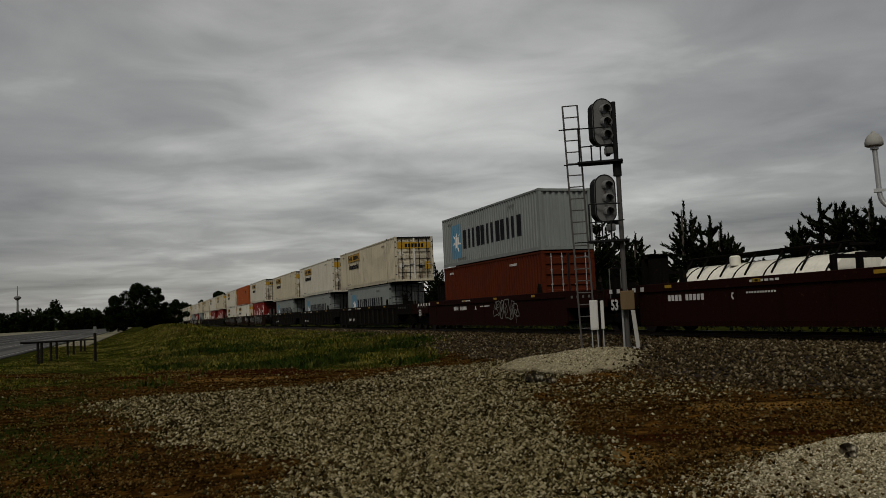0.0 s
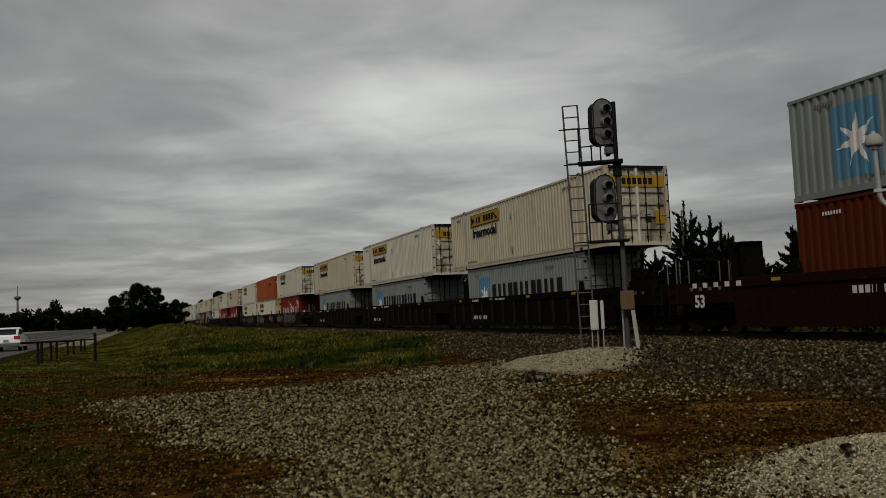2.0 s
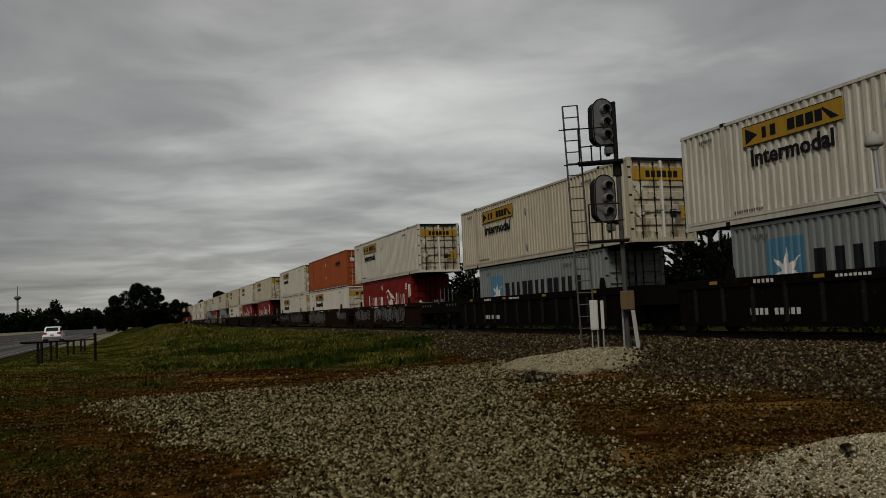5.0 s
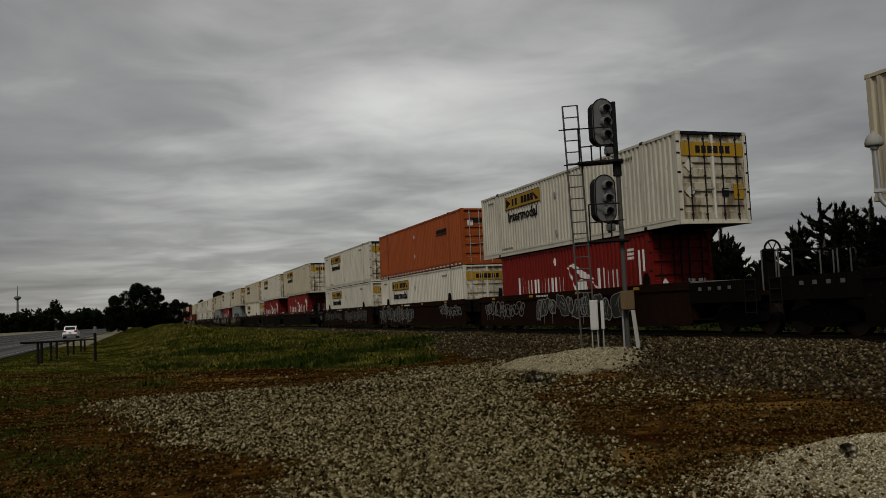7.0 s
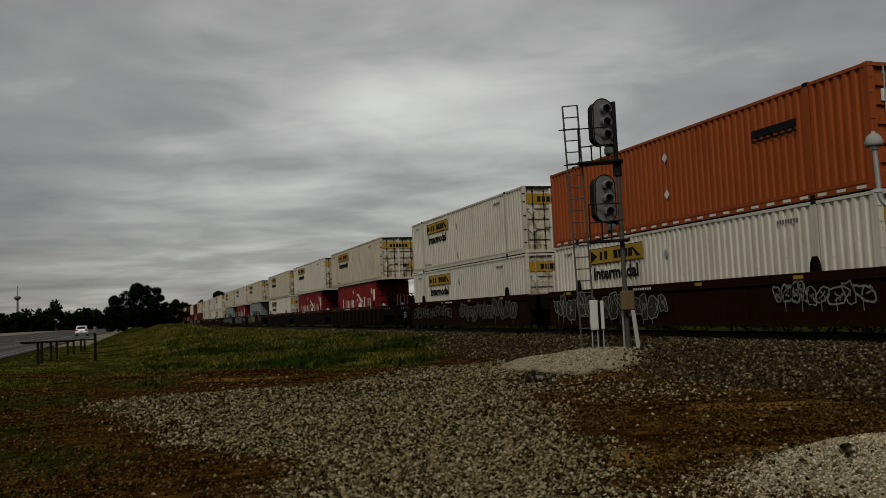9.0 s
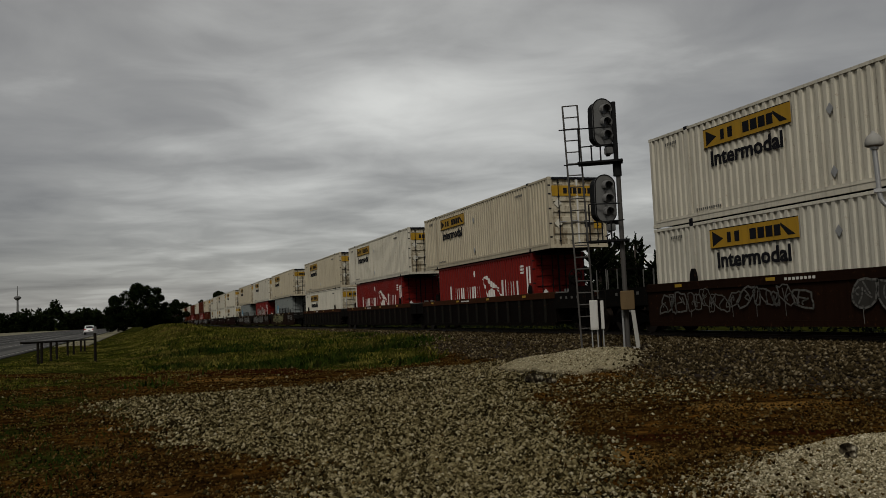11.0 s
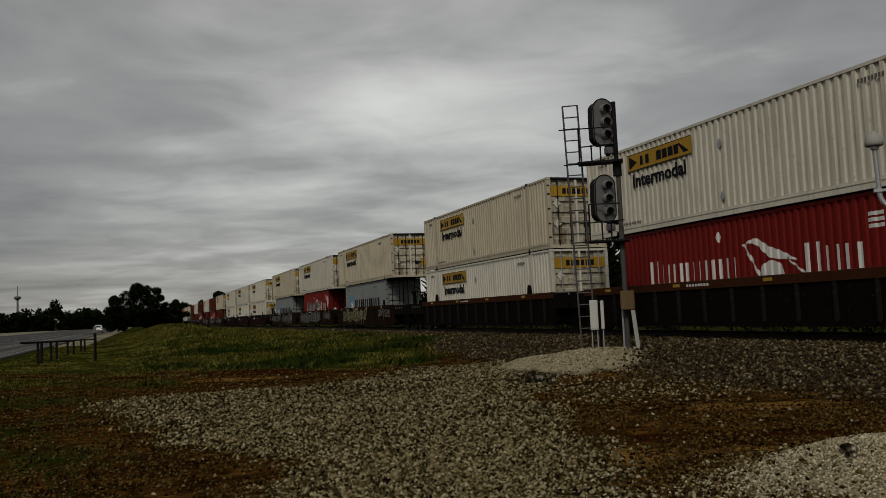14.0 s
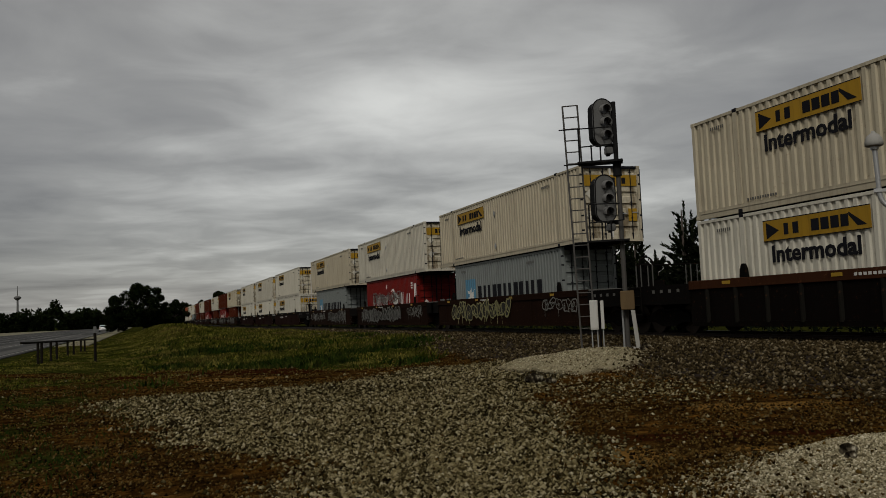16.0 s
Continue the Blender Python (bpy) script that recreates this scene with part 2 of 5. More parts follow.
def ground_mat():
    def build(nt, b):
        at = node(nt, "ShaderNodeAttribute")
        at.attribute_name = "cover"
        sp = node(nt, "ShaderNodeSeparateColor")
        nt.links.new(at.outputs["Color"], sp.inputs[0])
        n_big = noise_tex(nt, 0.55, 5, 0.6)
        n_mid = noise_tex(nt, 3.0, 6, 0.65)
        n_fine = noise_tex(nt, 26.0, 5, 0.7)
        vor = node(nt, "ShaderNodeTexVoronoi", Scale=26.0)
        tc = node(nt, "ShaderNodeTexCoord")
        nt.links.new(tc.outputs["Object"], vor.inputs["Vector"])
        dirt = ramp_of(nt, n_mid, [(0.30, (0.006, 0.0028, 0.0008)), (0.50, (0.036, 0.0168, 0.0040)), (0.70, (0.125, 0.063, 0.0150))])
        dirt = mix_col(nt, 0.6, dirt, ramp_of(nt, n_fine, [(0.3, (0.35,) * 3), (0.65, (1.15,) * 3)]), "MULTIPLY")
        rut = noise_tex(nt, 1.0, 5, 0.6, (0.35, 1.5, 1.0))
        dirt = mix_col(nt, 0.75, dirt, ramp_of(nt, rut, [(0.40, (0.28, 0.24, 0.22)), (0.52, (1.0, 1.0, 1.0)), (0.64, (1.5, 1.35, 1.0))]), "MULTIPLY")
        # dark between the stones: shade of the gaps is put into the ground colour
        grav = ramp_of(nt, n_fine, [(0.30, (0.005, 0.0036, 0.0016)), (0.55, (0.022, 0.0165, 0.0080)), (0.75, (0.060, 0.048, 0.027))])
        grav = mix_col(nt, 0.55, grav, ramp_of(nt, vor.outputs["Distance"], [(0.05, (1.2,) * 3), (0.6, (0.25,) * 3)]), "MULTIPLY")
        gras = ramp_of(nt, n_mid, [(0.30, (0.005, 0.007, 0.0012)), (0.52, (0.020, 0.0225, 0.0040)), (0.72, (0.064, 0.056, 0.014))])
        ball = ramp_of(nt, n_fine, [(0.30, (0.008, 0.006, 0.005)), (0.6, (0.034, 0.027, 0.021)), (0.8, (0.075, 0.062, 0.050))])

        def edge(sock, w=0.5):
            s = node(nt, "ShaderNodeMath")
            s.operation = "ADD"
            nt.links.new(sock, s.inputs[0])
            mm = node(nt, "ShaderNodeMapRange")
            mm.inputs["To Min"].default_value, mm.inputs["To Max"].default_value = -w, w
            nt.links.new(n_mid, mm.inputs[0])
            nt.links.new(mm.outputs[0], s.inputs[1])
            return ramp_of(nt, s.outputs[0], [(0.38, (0, 0, 0)), (0.62, (1, 1, 1))])
        # furrows get their shade and dark red earth by colour; ochre is paler earth
        for attr, tone in (("furrow_dark", (0.024, 0.0075, 0.0022)), ("ochre", (0.150, 0.078, 0.019))):
            a = node(nt, "ShaderNodeAttribute")
            a.attribute_name = attr
            patch_tone = mix_col(nt, 0.7, tone, ramp_of(nt, n_fine, [(0.3, (0.4,) * 3), (0.65, (1.3,) * 3)]), "MULTIPLY")
            dirt = mix_col(nt, edge(a.outputs["Fac"], 0.45), dirt, patch_tone)
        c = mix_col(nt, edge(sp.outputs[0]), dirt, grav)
        c = mix_col(nt, edge(sp.outputs[2], 0.35), c, ball)
        c = mix_col(nt, edge(sp.outputs[1]), c, gras)
        at2 = node(nt, "ShaderNodeAttribute")
        at2.attribute_name = "heap"
        n_dot = noise_tex(nt, 45.0, 4, 0.7)
        pale = ramp_of(nt, n_dot, [(0.30, (0.060, 0.048, 0.026)), (0.50, (0.215, 0.185, 0.112)), (0.68, (0.40, 0.36, 0.24))])
        c = mix_col(nt, edge(at2.outputs["Fac"], 0.3), c, pale)
        nt.links.new(c, b.inputs["Base Color"])
        bump_of(nt, b, n_fine, 0.7, 0.03)
    return material("red_earth_gravel_and_grass", build, 1.0, 0, 0.0)


GROUND = ground_mat()


# ---- mesh helpers ----
class Shape:
    def __init__(self):
        self.v, self.f = [], []

    def add(self, vs, fs):
        k = len(self.v)
        self.v += [tuple(q) for q in vs]
        self.f += [tuple(i + k for i in q) for q in fs]
        return self

    def box(self, x0, x1, y0, y1, z0, z1):
        return self.add([(x0, y0, z0), (x1, y0, z0), (x1, y1, z0), (x0, y1, z0), (x0, y0, z1), (x1, y0, z1), (x1, y1, z1), (x0, y1, z1)],
                        [(3, 2, 1, 0), (4, 5, 6, 7), (0, 1, 5, 4), (1, 2, 6, 5), (2, 3, 7, 6), (3, 0, 4, 7)])

    def chamfer(self, x0, x1, y0, y1, z0, z1, c):
        """A box with cut vertical and horizontal edges."""
        vs, fs = [], []
        for z, d in ((z0, c), (z0 + c, 0), (z1 - c, 0), (z1, c)):
            a0, a1, b0, b1 = x0 + d, x1 - d, y0 + d, y1 - d
            vs += [(a0 + c, b0, z), (a1 - c, b0, z), (a1, b0 + c, z), (a1, b1 - c, z), (a1 - c, b1, z), (a0 + c, b1, z), (a0, b1 - c, z), (a0, b0 + c, z)]
        for r in range(3):
            for i in range(8):
                j = (i + 1) % 8
                fs.append((r * 8 + i, r * 8 + j, r * 8 + 8 + j, r * 8 + 8 + i))
        fs += [tuple(range(7, -1, -1)), tuple(range(24, 32))]
        return self.add(vs, fs)

    def tube(self, a, b, r, n=8, r2=None):
        a, b = Vector(a), Vector(b)
        q = (b - a).to_track_quat("Z", "Y")
        r2 = r if r2 is None else r2
        ring = [(math.cos(2 * math.pi * i / n), math.sin(2 * math.pi * i / n)) for i in range(n)]
        vs = [a + q @ Vector((r * x, r * y, 0)) for x, y in ring] + [b + q @ Vector((r2 * x, r2 * y, 0)) for x, y in ring]
        fs = [(i, (i + 1) % n, n + (i + 1) % n, n + i) for i in range(n)] + [tuple(range(n - 1, -1, -1)), tuple(range(n, 2 * n))]
        return self.add(vs, fs)

    def lathe(self, profile, n=20, at=(0, 0, 0)):
        """Profile of (radius, z) turned about the z axis."""
        vs, fs = [], []
        for r, z in profile:
            vs += [(at[0] + r * math.cos(2 * math.pi * i / n), at[1] + r * math.sin(2 * math.pi * i / n), at[2] + z) for i in range(n)]
        for k in range(len(profile) - 1):
            fs += [(k * n + i, k * n + (i + 1) % n, (k + 1) * n + (i + 1) % n, (k + 1) * n + i) for i in range(n)]
        fs += [tuple(range(n - 1, -1, -1)), tuple(range((len(profile) - 1) * n, len(profile) * n))]
        return self.add(vs, fs)

    def prism(self, outline, axis, d0, d1):
        """An outline in two axes, drawn out along the third (0 x, 1 y, 2 z)."""
        n = len(outline)
        put = {0: lambda a, b, d: (d, a, b), 1: lambda a, b, d: (a, d, b), 2: lambda a, b, d: (a, b, d)}[axis]
        vs = [put(a, b, d0) for a, b in outline] + [put(a, b, d1) for a, b in outline]
        return self.add(vs, [(i, (i + 1) % n, n + (i + 1) % n, n + i) for i in range(n)] + [tuple(range(n - 1, -1, -1)), tuple(range(n, 2 * n))])

    def mesh(self, name, mat, smooth=False):
        me = bpy.data.meshes.new(name)
        me.from_pydata(self.v, [], self.f)
        bm = bmesh.new()
        bm.from_mesh(me)
        bmesh.ops.recalc_face_normals(bm, faces=bm.faces)
        bm.to_mesh(me)
        bm.free()
        me.materials.append(mat)
        if smooth:
            me.shade_smooth()
        return me


def part(name, shape, mat, parent, label="", smooth=False):
    ob = new(name, shape if isinstance(shape, bpy.types.Mesh) else shape.mesh(name, mat, smooth))
    ob.parent = parent
    if label:
        tagged(ob, label)
    return ob


def thing(name, label, category, group="", at=None):
    ob = new(name)
    ob.empty_display_size = 0.2
    tagged(ob, label, category, group)
    if at is not None:
        ob.matrix_basis = at
    return ob


def setting(name, shape, mat, label, category, kind="structure", smooth=False):
    me = shape if isinstance(shape, bpy.types.Mesh) else shape.mesh(name, mat, smooth)
    return tagged(new(name, me), label, category, kind=kind)


def text_mesh(body, size, mat, extrude=0.004):
    """Lettering as a mesh, lying in its own x, y plane, its origin at the lower left."""
    cu = bpy.data.curves.new("lettering", "FONT")
    cu.body, cu.size, cu.extrude, cu.resolution_u, cu.offset = body, size, extrude, 2, size * 0.030
    ob = bpy.data.objects.new("lettering", cu)
    scene.collection.objects.link(ob)
    me = bpy.data.meshes.new_from_object(ob.evaluated_get(bpy.context.evaluated_depsgraph_get()))
    bpy.data.objects.remove(ob)
    me.materials.clear()
    me.materials.append(mat)
    return me


# ---- ground ----
def smooth_step(a, b, x):
    t = np.clip((x - a) / (b - a), 0, 1)
    return t * t * (3 - 2 * t)


def wave(x, y, s, seed):
    """Cheap smooth unevenness, about -1 to 1."""
    return (np.sin(x * s + seed) * np.cos(y * s * 1.17 - seed * 2) + 0.6 * np.sin(x * s * 2.3 - y * s * 1.9 + seed * 3) + 0.4 * np.cos(x * s * 4.1 + y * s * 3.3 + seed)) / 2


def ground_height(x, y):
    x, y = np.asarray(x, float), np.asarray(y, float)
    h = -0.62 + 0.035 * wave(x, y, 0.45, 1.0) * smooth_step(3, 8, np.hypot(x, y)) + 0.02 * wave(x, y, 1.7, 4.0)
    bed = -0.13 - 0.49 * smooth_step(2.5, 6.9, np.abs(x - 16.9))
    h = np.where(np.abs(x - 16.9) < 7.2, np.maximum(bed + 0.012 * wave(x, y, 2.6, 2.0), h), h)
    ridge = 1.36 * np.exp(-((x - 3.4) / 3.1) ** 2) * smooth_step(34, 74, y) * (1 - 0.5 * smooth_step(120, 260, y))
    h = h + ridge + 0.30 * smooth_step(27, 45, y) * smooth_step(4, 8, x) * (1 - smooth_step(11, 14, x))
    u, v = (x - 10.5) * 0.48 + (y - 20.4) * 0.877, (x - 10.5) * 0.877 - (y - 20.4) * 0.48
    h = h + 0.31 * np.exp(-((u / 2.5) ** 2 + (v / 1.8) ** 2) ** 3)
    h = h + 0.30 * np.exp(-(((x - 6.9) / 2.0) ** 2 + ((y - 6.15) / 1.1) ** 2) ** 2)
    h = h + 0.10 * np.exp(-(((x - 4.6) / 5.0) ** 2 + ((y - 19.6) / 1.3) ** 2))
    w = smooth_step(-2.5, -5.5, x)
    return h * (1 - w) + w * (-0.46)


GRAVEL_EDGE = [(-0.8, 20.3), (0.6, 20.8), (4.1, 19.4), (7.6, 24.3), (10.6, 25.2), (9.4, 18.8), (7.1, 15.6), (5.9, 12.9), (5.4, 11.3), (4.8, 9.4), (4.1, 7.8), (3.5, 6.8), (3.4, 5.0), (0.9, 5.0), (1.5, 7.9), (2.0, 9.7), (1.0, 11.8), (0.4, 13.8)]


def inside(poly, x, y):
    """Signed distance to an outline, positive inside."""
    d = np.full(np.shape(x), 1e9)
    odd = np.zeros(np.shape(x), bool)
    for (ax, ay), (bx, by) in zip(poly, poly[1:] + poly[:1]):
        ex, ey = bx - ax, by - ay
        t = np.clip(((x - ax) * ex + (y - ay) * ey) / (ex * ex + ey * ey), 0, 1)
        d = np.minimum(d, np.hypot(x - ax - t * ex, y - ay - t * ey))
        odd ^= ((ay > y) != (by > y)) & (x < (bx - ax) * (y - ay) / (by - ay + 1e-12) + ax)
    return np.where(odd, d, -d)


def heap_share(x, y):
    u, v = (x - 10.5) * 0.48 + (y - 20.4) * 0.877, (x - 10.5) * 0.877 - (y - 20.4) * 0.48
    rag = 1 + 0.22 * wave(x, y, 2.6, 1.7) + 0.14 * wave(x, y, 7.1, 0.4)
    far_heap = np.exp(-(((u / 2.7) ** 2 + (v / 1.95) ** 2) * (0.5 + 0.5 * rag)) ** 3)
    near_heap = np.exp(-((((x - 7.1) / 2.45) ** 2 + ((y - 6.0) / 1.30) ** 2) * rag) ** 2)
    return np.maximum(far_heap, near_heap)


def patch_share(x, y, spots):
    """Long patches that lie across the slope: centre, half length, half depth."""
    out = np.zeros(np.shape(x))
    for cx, cy, a, b in spots:
        u, v = (x - cx) * 0.94 - (y - cy) * 0.33, (x - cx) * 0.33 + (y - cy) * 0.94
        out = np.maximum(out, np.exp(-((u / a) ** 2 + (v / b) ** 2)))
    return out * 0.95


# furrow hollows whose dark is coloured in, then patches of ochre earth
FURROW_DARK = [(6.3, 9.1, 1.2, 0.40), (7.6, 8.5, 0.9, 0.30), (3.6, 27.6, 3.6, 1.5), (0.4, 28.6, 2.6, 0.9), (0.9, 12.3, 1.0, 0.5), (6.6, 13.6, 1.0, 0.6)]
OCHRE = [(5.0, 8.2, 0.55, 0.7), (6.2, 7.9, 0.9, 0.28), (7.3, 7.6, 0.8, 0.25), (8.8, 11.0, 1.5, 0.6), (2.6, 25.0, 2.0, 0.5)]


def ground_cover(x, y):
    """Shares of gravel, grass and ballast."""
    x, y = np.asarray(x, float), np.asarray(y, float)
    g = smooth_step(-0.7, 0.5, inside(GRAVEL_EDGE, x, y) + 0.35 * wave(x, y, 1.3, 0.3)) * 0.9
    mound = heap_share(x, y)
    mound2 = np.exp(-(((x - 6.7) / 1.9) ** 2 + ((y - 6.1) / 1.25) ** 2) ** 2)
    g = np.maximum(g, 0.5 * np.maximum(mound, mound2))
    g = np.maximum(g, 0.30 * np.exp(-(((x - 9.6) / 2.6) ** 2 + ((y - 14.8) / 2.4) ** 2) ** 2))
    base = np.interp(x, [-6, -1.4, 0.9, 3.7, 5.6, 9.0, 12.0], [36, 34, 31.5, 30, 26.5, 28, 36])
    gr = smooth_step(-2.0, 2.2, y - base + 1.3 * wave(x, y, 0.8, 5.0)) * (1 - smooth_step(11.0, 13.5, x - smooth_step(45, 90, y) * 1.5))
    gr = np.maximum(gr, 0.70 * np.exp(-(((x + 1.1) / 0.9) ** 2 + ((y - 12.0) / 1.6) ** 2)))
    gr = np.maximum(gr, 0.72 * smooth_step(1.0, -2.6, x - 0.08 * (y - 14)) * smooth_step(5.5, 12, y) * np.clip(0.62 + 0.7 * wave(x, y, 0.8, 3.9), 0, 1))
    gr = np.maximum(gr, smooth_step(22.5, 25, x))
    gr = np.where(x < -6, np.maximum(gr, 0.8), gr)
    b = (1 - smooth_step(5.0, 7.2, np.abs(x - 16.9) + 0.4 * wave(x, y, 0.9, 8.0))) * (1 - mound)
    return g, gr, b


def spread(lo, hi, step, far, grow):
    a = list(np.arange(lo, hi + 1e-6, step))
    d, up, dn = step, [], []
    v, w = a[-1], a[0]
    while v < far or w > -far:
        d *= grow
        v, w = v + d, w - d
        up.append(v)
        dn.append(w)
    return np.array(dn[::-1] + a + up)


def build_ground():
    xs, ys = spread(-6.0, 24.0, 0.22, 3200, 1.16), spread(3.0, 48.0, 0.22, 3200, 1.12)
    X, Y = np.meshgrid(xs, ys)
    Z = ground_height(X, Y)
    nx, ny = len(xs), len(ys)
    idx = np.arange(nx * ny).reshape(ny, nx)
    quads = np.stack([idx[:-1, :-1], idx[:-1, 1:], idx[1:, 1:], idx[1:, :-1]], -1).reshape(-1, 4)
    me = bpy.data.meshes.new("ground")
    me.from_pydata(np.stack([X, Y, Z], -1).reshape(-1, 3).tolist(), [], quads.tolist())
    g, gr, b = ground_cover(X, Y)
    col = np.stack([g, gr, b, np.ones_like(g)], -1).reshape(-1).astype(np.float32)
    me.attributes.new("cover", "FLOAT_COLOR", "POINT").data.foreach_set("color", col)
    me.attributes.new("heap", "FLOAT", "POINT").data.foreach_set("value", heap_share(X, Y).reshape(-1).astype(np.float32))
    for attr, spots in (("furrow_dark", FURROW_DARK), ("ochre", OCHRE)):
        me.attributes.new(attr, "FLOAT", "POINT").data.foreach_set("value", patch_share(X, Y, spots).reshape(-1).astype(np.float32))
    me.materials.append(GROUND)
    me.shade_smooth()
    setting("ground", me, GROUND, "red earth ground with gravel patches and rough grass", "ground")


build_ground()


def raw_mesh(name, verts, faces, mat):
    me = bpy.data.meshes.new(name)
    n, k = faces.shape
    me.vertices.add(len(verts))
    me.vertices.foreach_set("co", verts.astype(np.float32).ravel())
    me.loops.add(n * k)
    me.loops.foreach_set("vertex_index", faces.astype(np.int32).ravel())
    me.polygons.add(n)
    me.polygons.foreach_set("loop_start", np.arange(0, n * k, k, dtype=np.int32))
    me.update(calc_edges=True)
    me.validate()
    me.materials.append(mat)
    return me


RNG = np.random.default_rng(7)
OCTA_V = np.array([(1, 0, 0), (-1, 0, 0), (0, 1, 0), (0, -1, 0), (0, 0, 1), (0, 0, -1)], float)
OCTA_F = np.array([(0, 2, 4), (2, 1, 4), (1, 3, 4), (3, 0, 4), (2, 0, 5), (1, 2, 5), (3, 1, 5), (0, 3, 5)])


def stones(name, x, y, size, mat, label, category):
    n = len(x)
    z = ground_height(x, y)
    v = OCTA_V[None] * (size[:, None, None] * RNG.uniform(0.55, 1.15, (n, 6, 1)) * np.array([1, 1, 0.82])) + RNG.normal(0, 0.14, (n, 6, 3)) * size[:, None, None]
    a = RNG.uniform(0, 6.283, n)
    c, s = np.cos(a)[:, None], np.sin(a)[:, None]
    v = np.stack([v[..., 0] * c - v[..., 1] * s, v[..., 0] * s + v[..., 1] * c, v[..., 2]], -1)
    v += np.stack([x, y, z + size * 0.30], -1)[:, None]
    f = OCTA_F[None] + (np.arange(n) * 6)[:, None, None]
    setting(name, raw_mesh(name, v.reshape(-1, 3), f.reshape(-1, 3), mat), mat, label, category, "stuff")


def polar_scatter(n, r0, r1, a0, a1, power=1.0):
    """Points in a fan of the plan, denser towards its near end."""
    r = r0 * (r1 / r0) ** (RNG.uniform(0, 1, n) ** power)
    a = np.radians(RNG.uniform(a0, a1, n))
    return r * np.sin(a), r * np.cos(a)


def build_stones():
    x, y = polar_scatter(230000, 5.5, 34, -12, 50)
    g, gr, b = ground_cover(x, y)
    keep = RNG.uniform(0, 1, len(x)) < np.clip(g * 1.1 * (0.75 + 0.4 * wave(x, y, 2.2, 2.7)) + 0.008 * (1 - gr) - b * 0.6, 0, 1) * (1 - np.minimum(1, 1.6 * heap_share(x, y)))
    x, y = x[keep], y[keep]
    stones("gravel", x, y, RNG.uniform(0.012, 0.031, len(x)) * (1 + 0.032 * np.hypot(x, y)), GRAVEL_STONE, "pale crushed gravel strewn over red earth", "gravel")
    x, y = polar_scatter(260000, 5.2, 27, 16, 50)
    keep = RNG.uniform(0, 1, len(x)) < heap_share(x, y) * 0.95
    x, y = x[keep], y[keep]
    stones("gravel_heap", x, y, RNG.uniform(0.0055, 0.0165, len(x)) * (1 + 0.028 * np.hypot(x, y)), HEAP_STONE, "low heaps of pale fine gravel", "gravel")
    x, y = polar_scatter(130000, 5.5, 34, -14, 50)
    g, gr, b = ground_cover(x, y)
    keep = RNG.uniform(0, 1, len(x)) < np.clip((1 - g) * (1 - 0.6 * gr) * (1 - b) * (1 - 0.95 * heap_share(x, y)) * (0.55 + 0.6 * wave(x, y, 1.1, 7.7)), 0, 1)
    x, y = x[keep], y[keep]
    stones("earth_clods", x, y, RNG.uniform(0.008, 0.026, len(x)) * (1 + 0.025 * np.hypot(x, y)), CLOD, "small clods and stones of red-brown earth", "earth")
    x, y = polar_scatter(120000, 9, 80, 8, 50)
    g, gr, b = ground_cover(x, y)
    keep = (RNG.uniform(0, 1, len(x)) < b) & (np.abs(x - 16.9) > 0.2) & (x < 17)
    x, y = x[keep], y[keep]
    stones("track_ballast", x, y, RNG.uniform(0.025, 0.05, len(x)) * (1 + 0.012 * np.hypot(x, y)), BALLAST_STONE, "dark crushed stone ballast beside the rails", "ballast")


build_stones()


def blades(name, x, y, height, mat, label, lean=0.35, width=0.012):
    n = len(x)
    z = ground_height(x, y) - 0.02
    a = RNG.uniform(0, 6.283, n)
    w = width * RNG.uniform(0.6, 1.5, n) * (1 + 0.045 * np.hypot(x, y))
    dx, dy = np.cos(a) * w, np.sin(a) * w
    lx, ly = RNG.normal(0, lean, n) * height, RNG.normal(0, lean, n) * height
    p = np.stack([np.stack([x - dx, y - dy, z], -1), np.stack([x + dx, y + dy, z], -1),
                  np.stack([x + lx * 0.4 + dx * 0.7, y + ly * 0.4 + dy * 0.7, z + height * 0.6], -1),
                  np.stack([x + lx * 0.4 - dx * 0.7, y + ly * 0.4 - dy * 0.7, z + height * 0.6], -1),
                  np.stack([x + lx, y + ly, z + height], -1)], 1)
    base = (np.arange(n) * 5)[:, None]
    f = np.concatenate([base + [0, 1, 2], base + [0, 2, 3], base + [3, 2, 4]])
    setting(name, raw_mesh(name, p.reshape(-1, 3), f, mat), mat, label, "grass", "stuff")


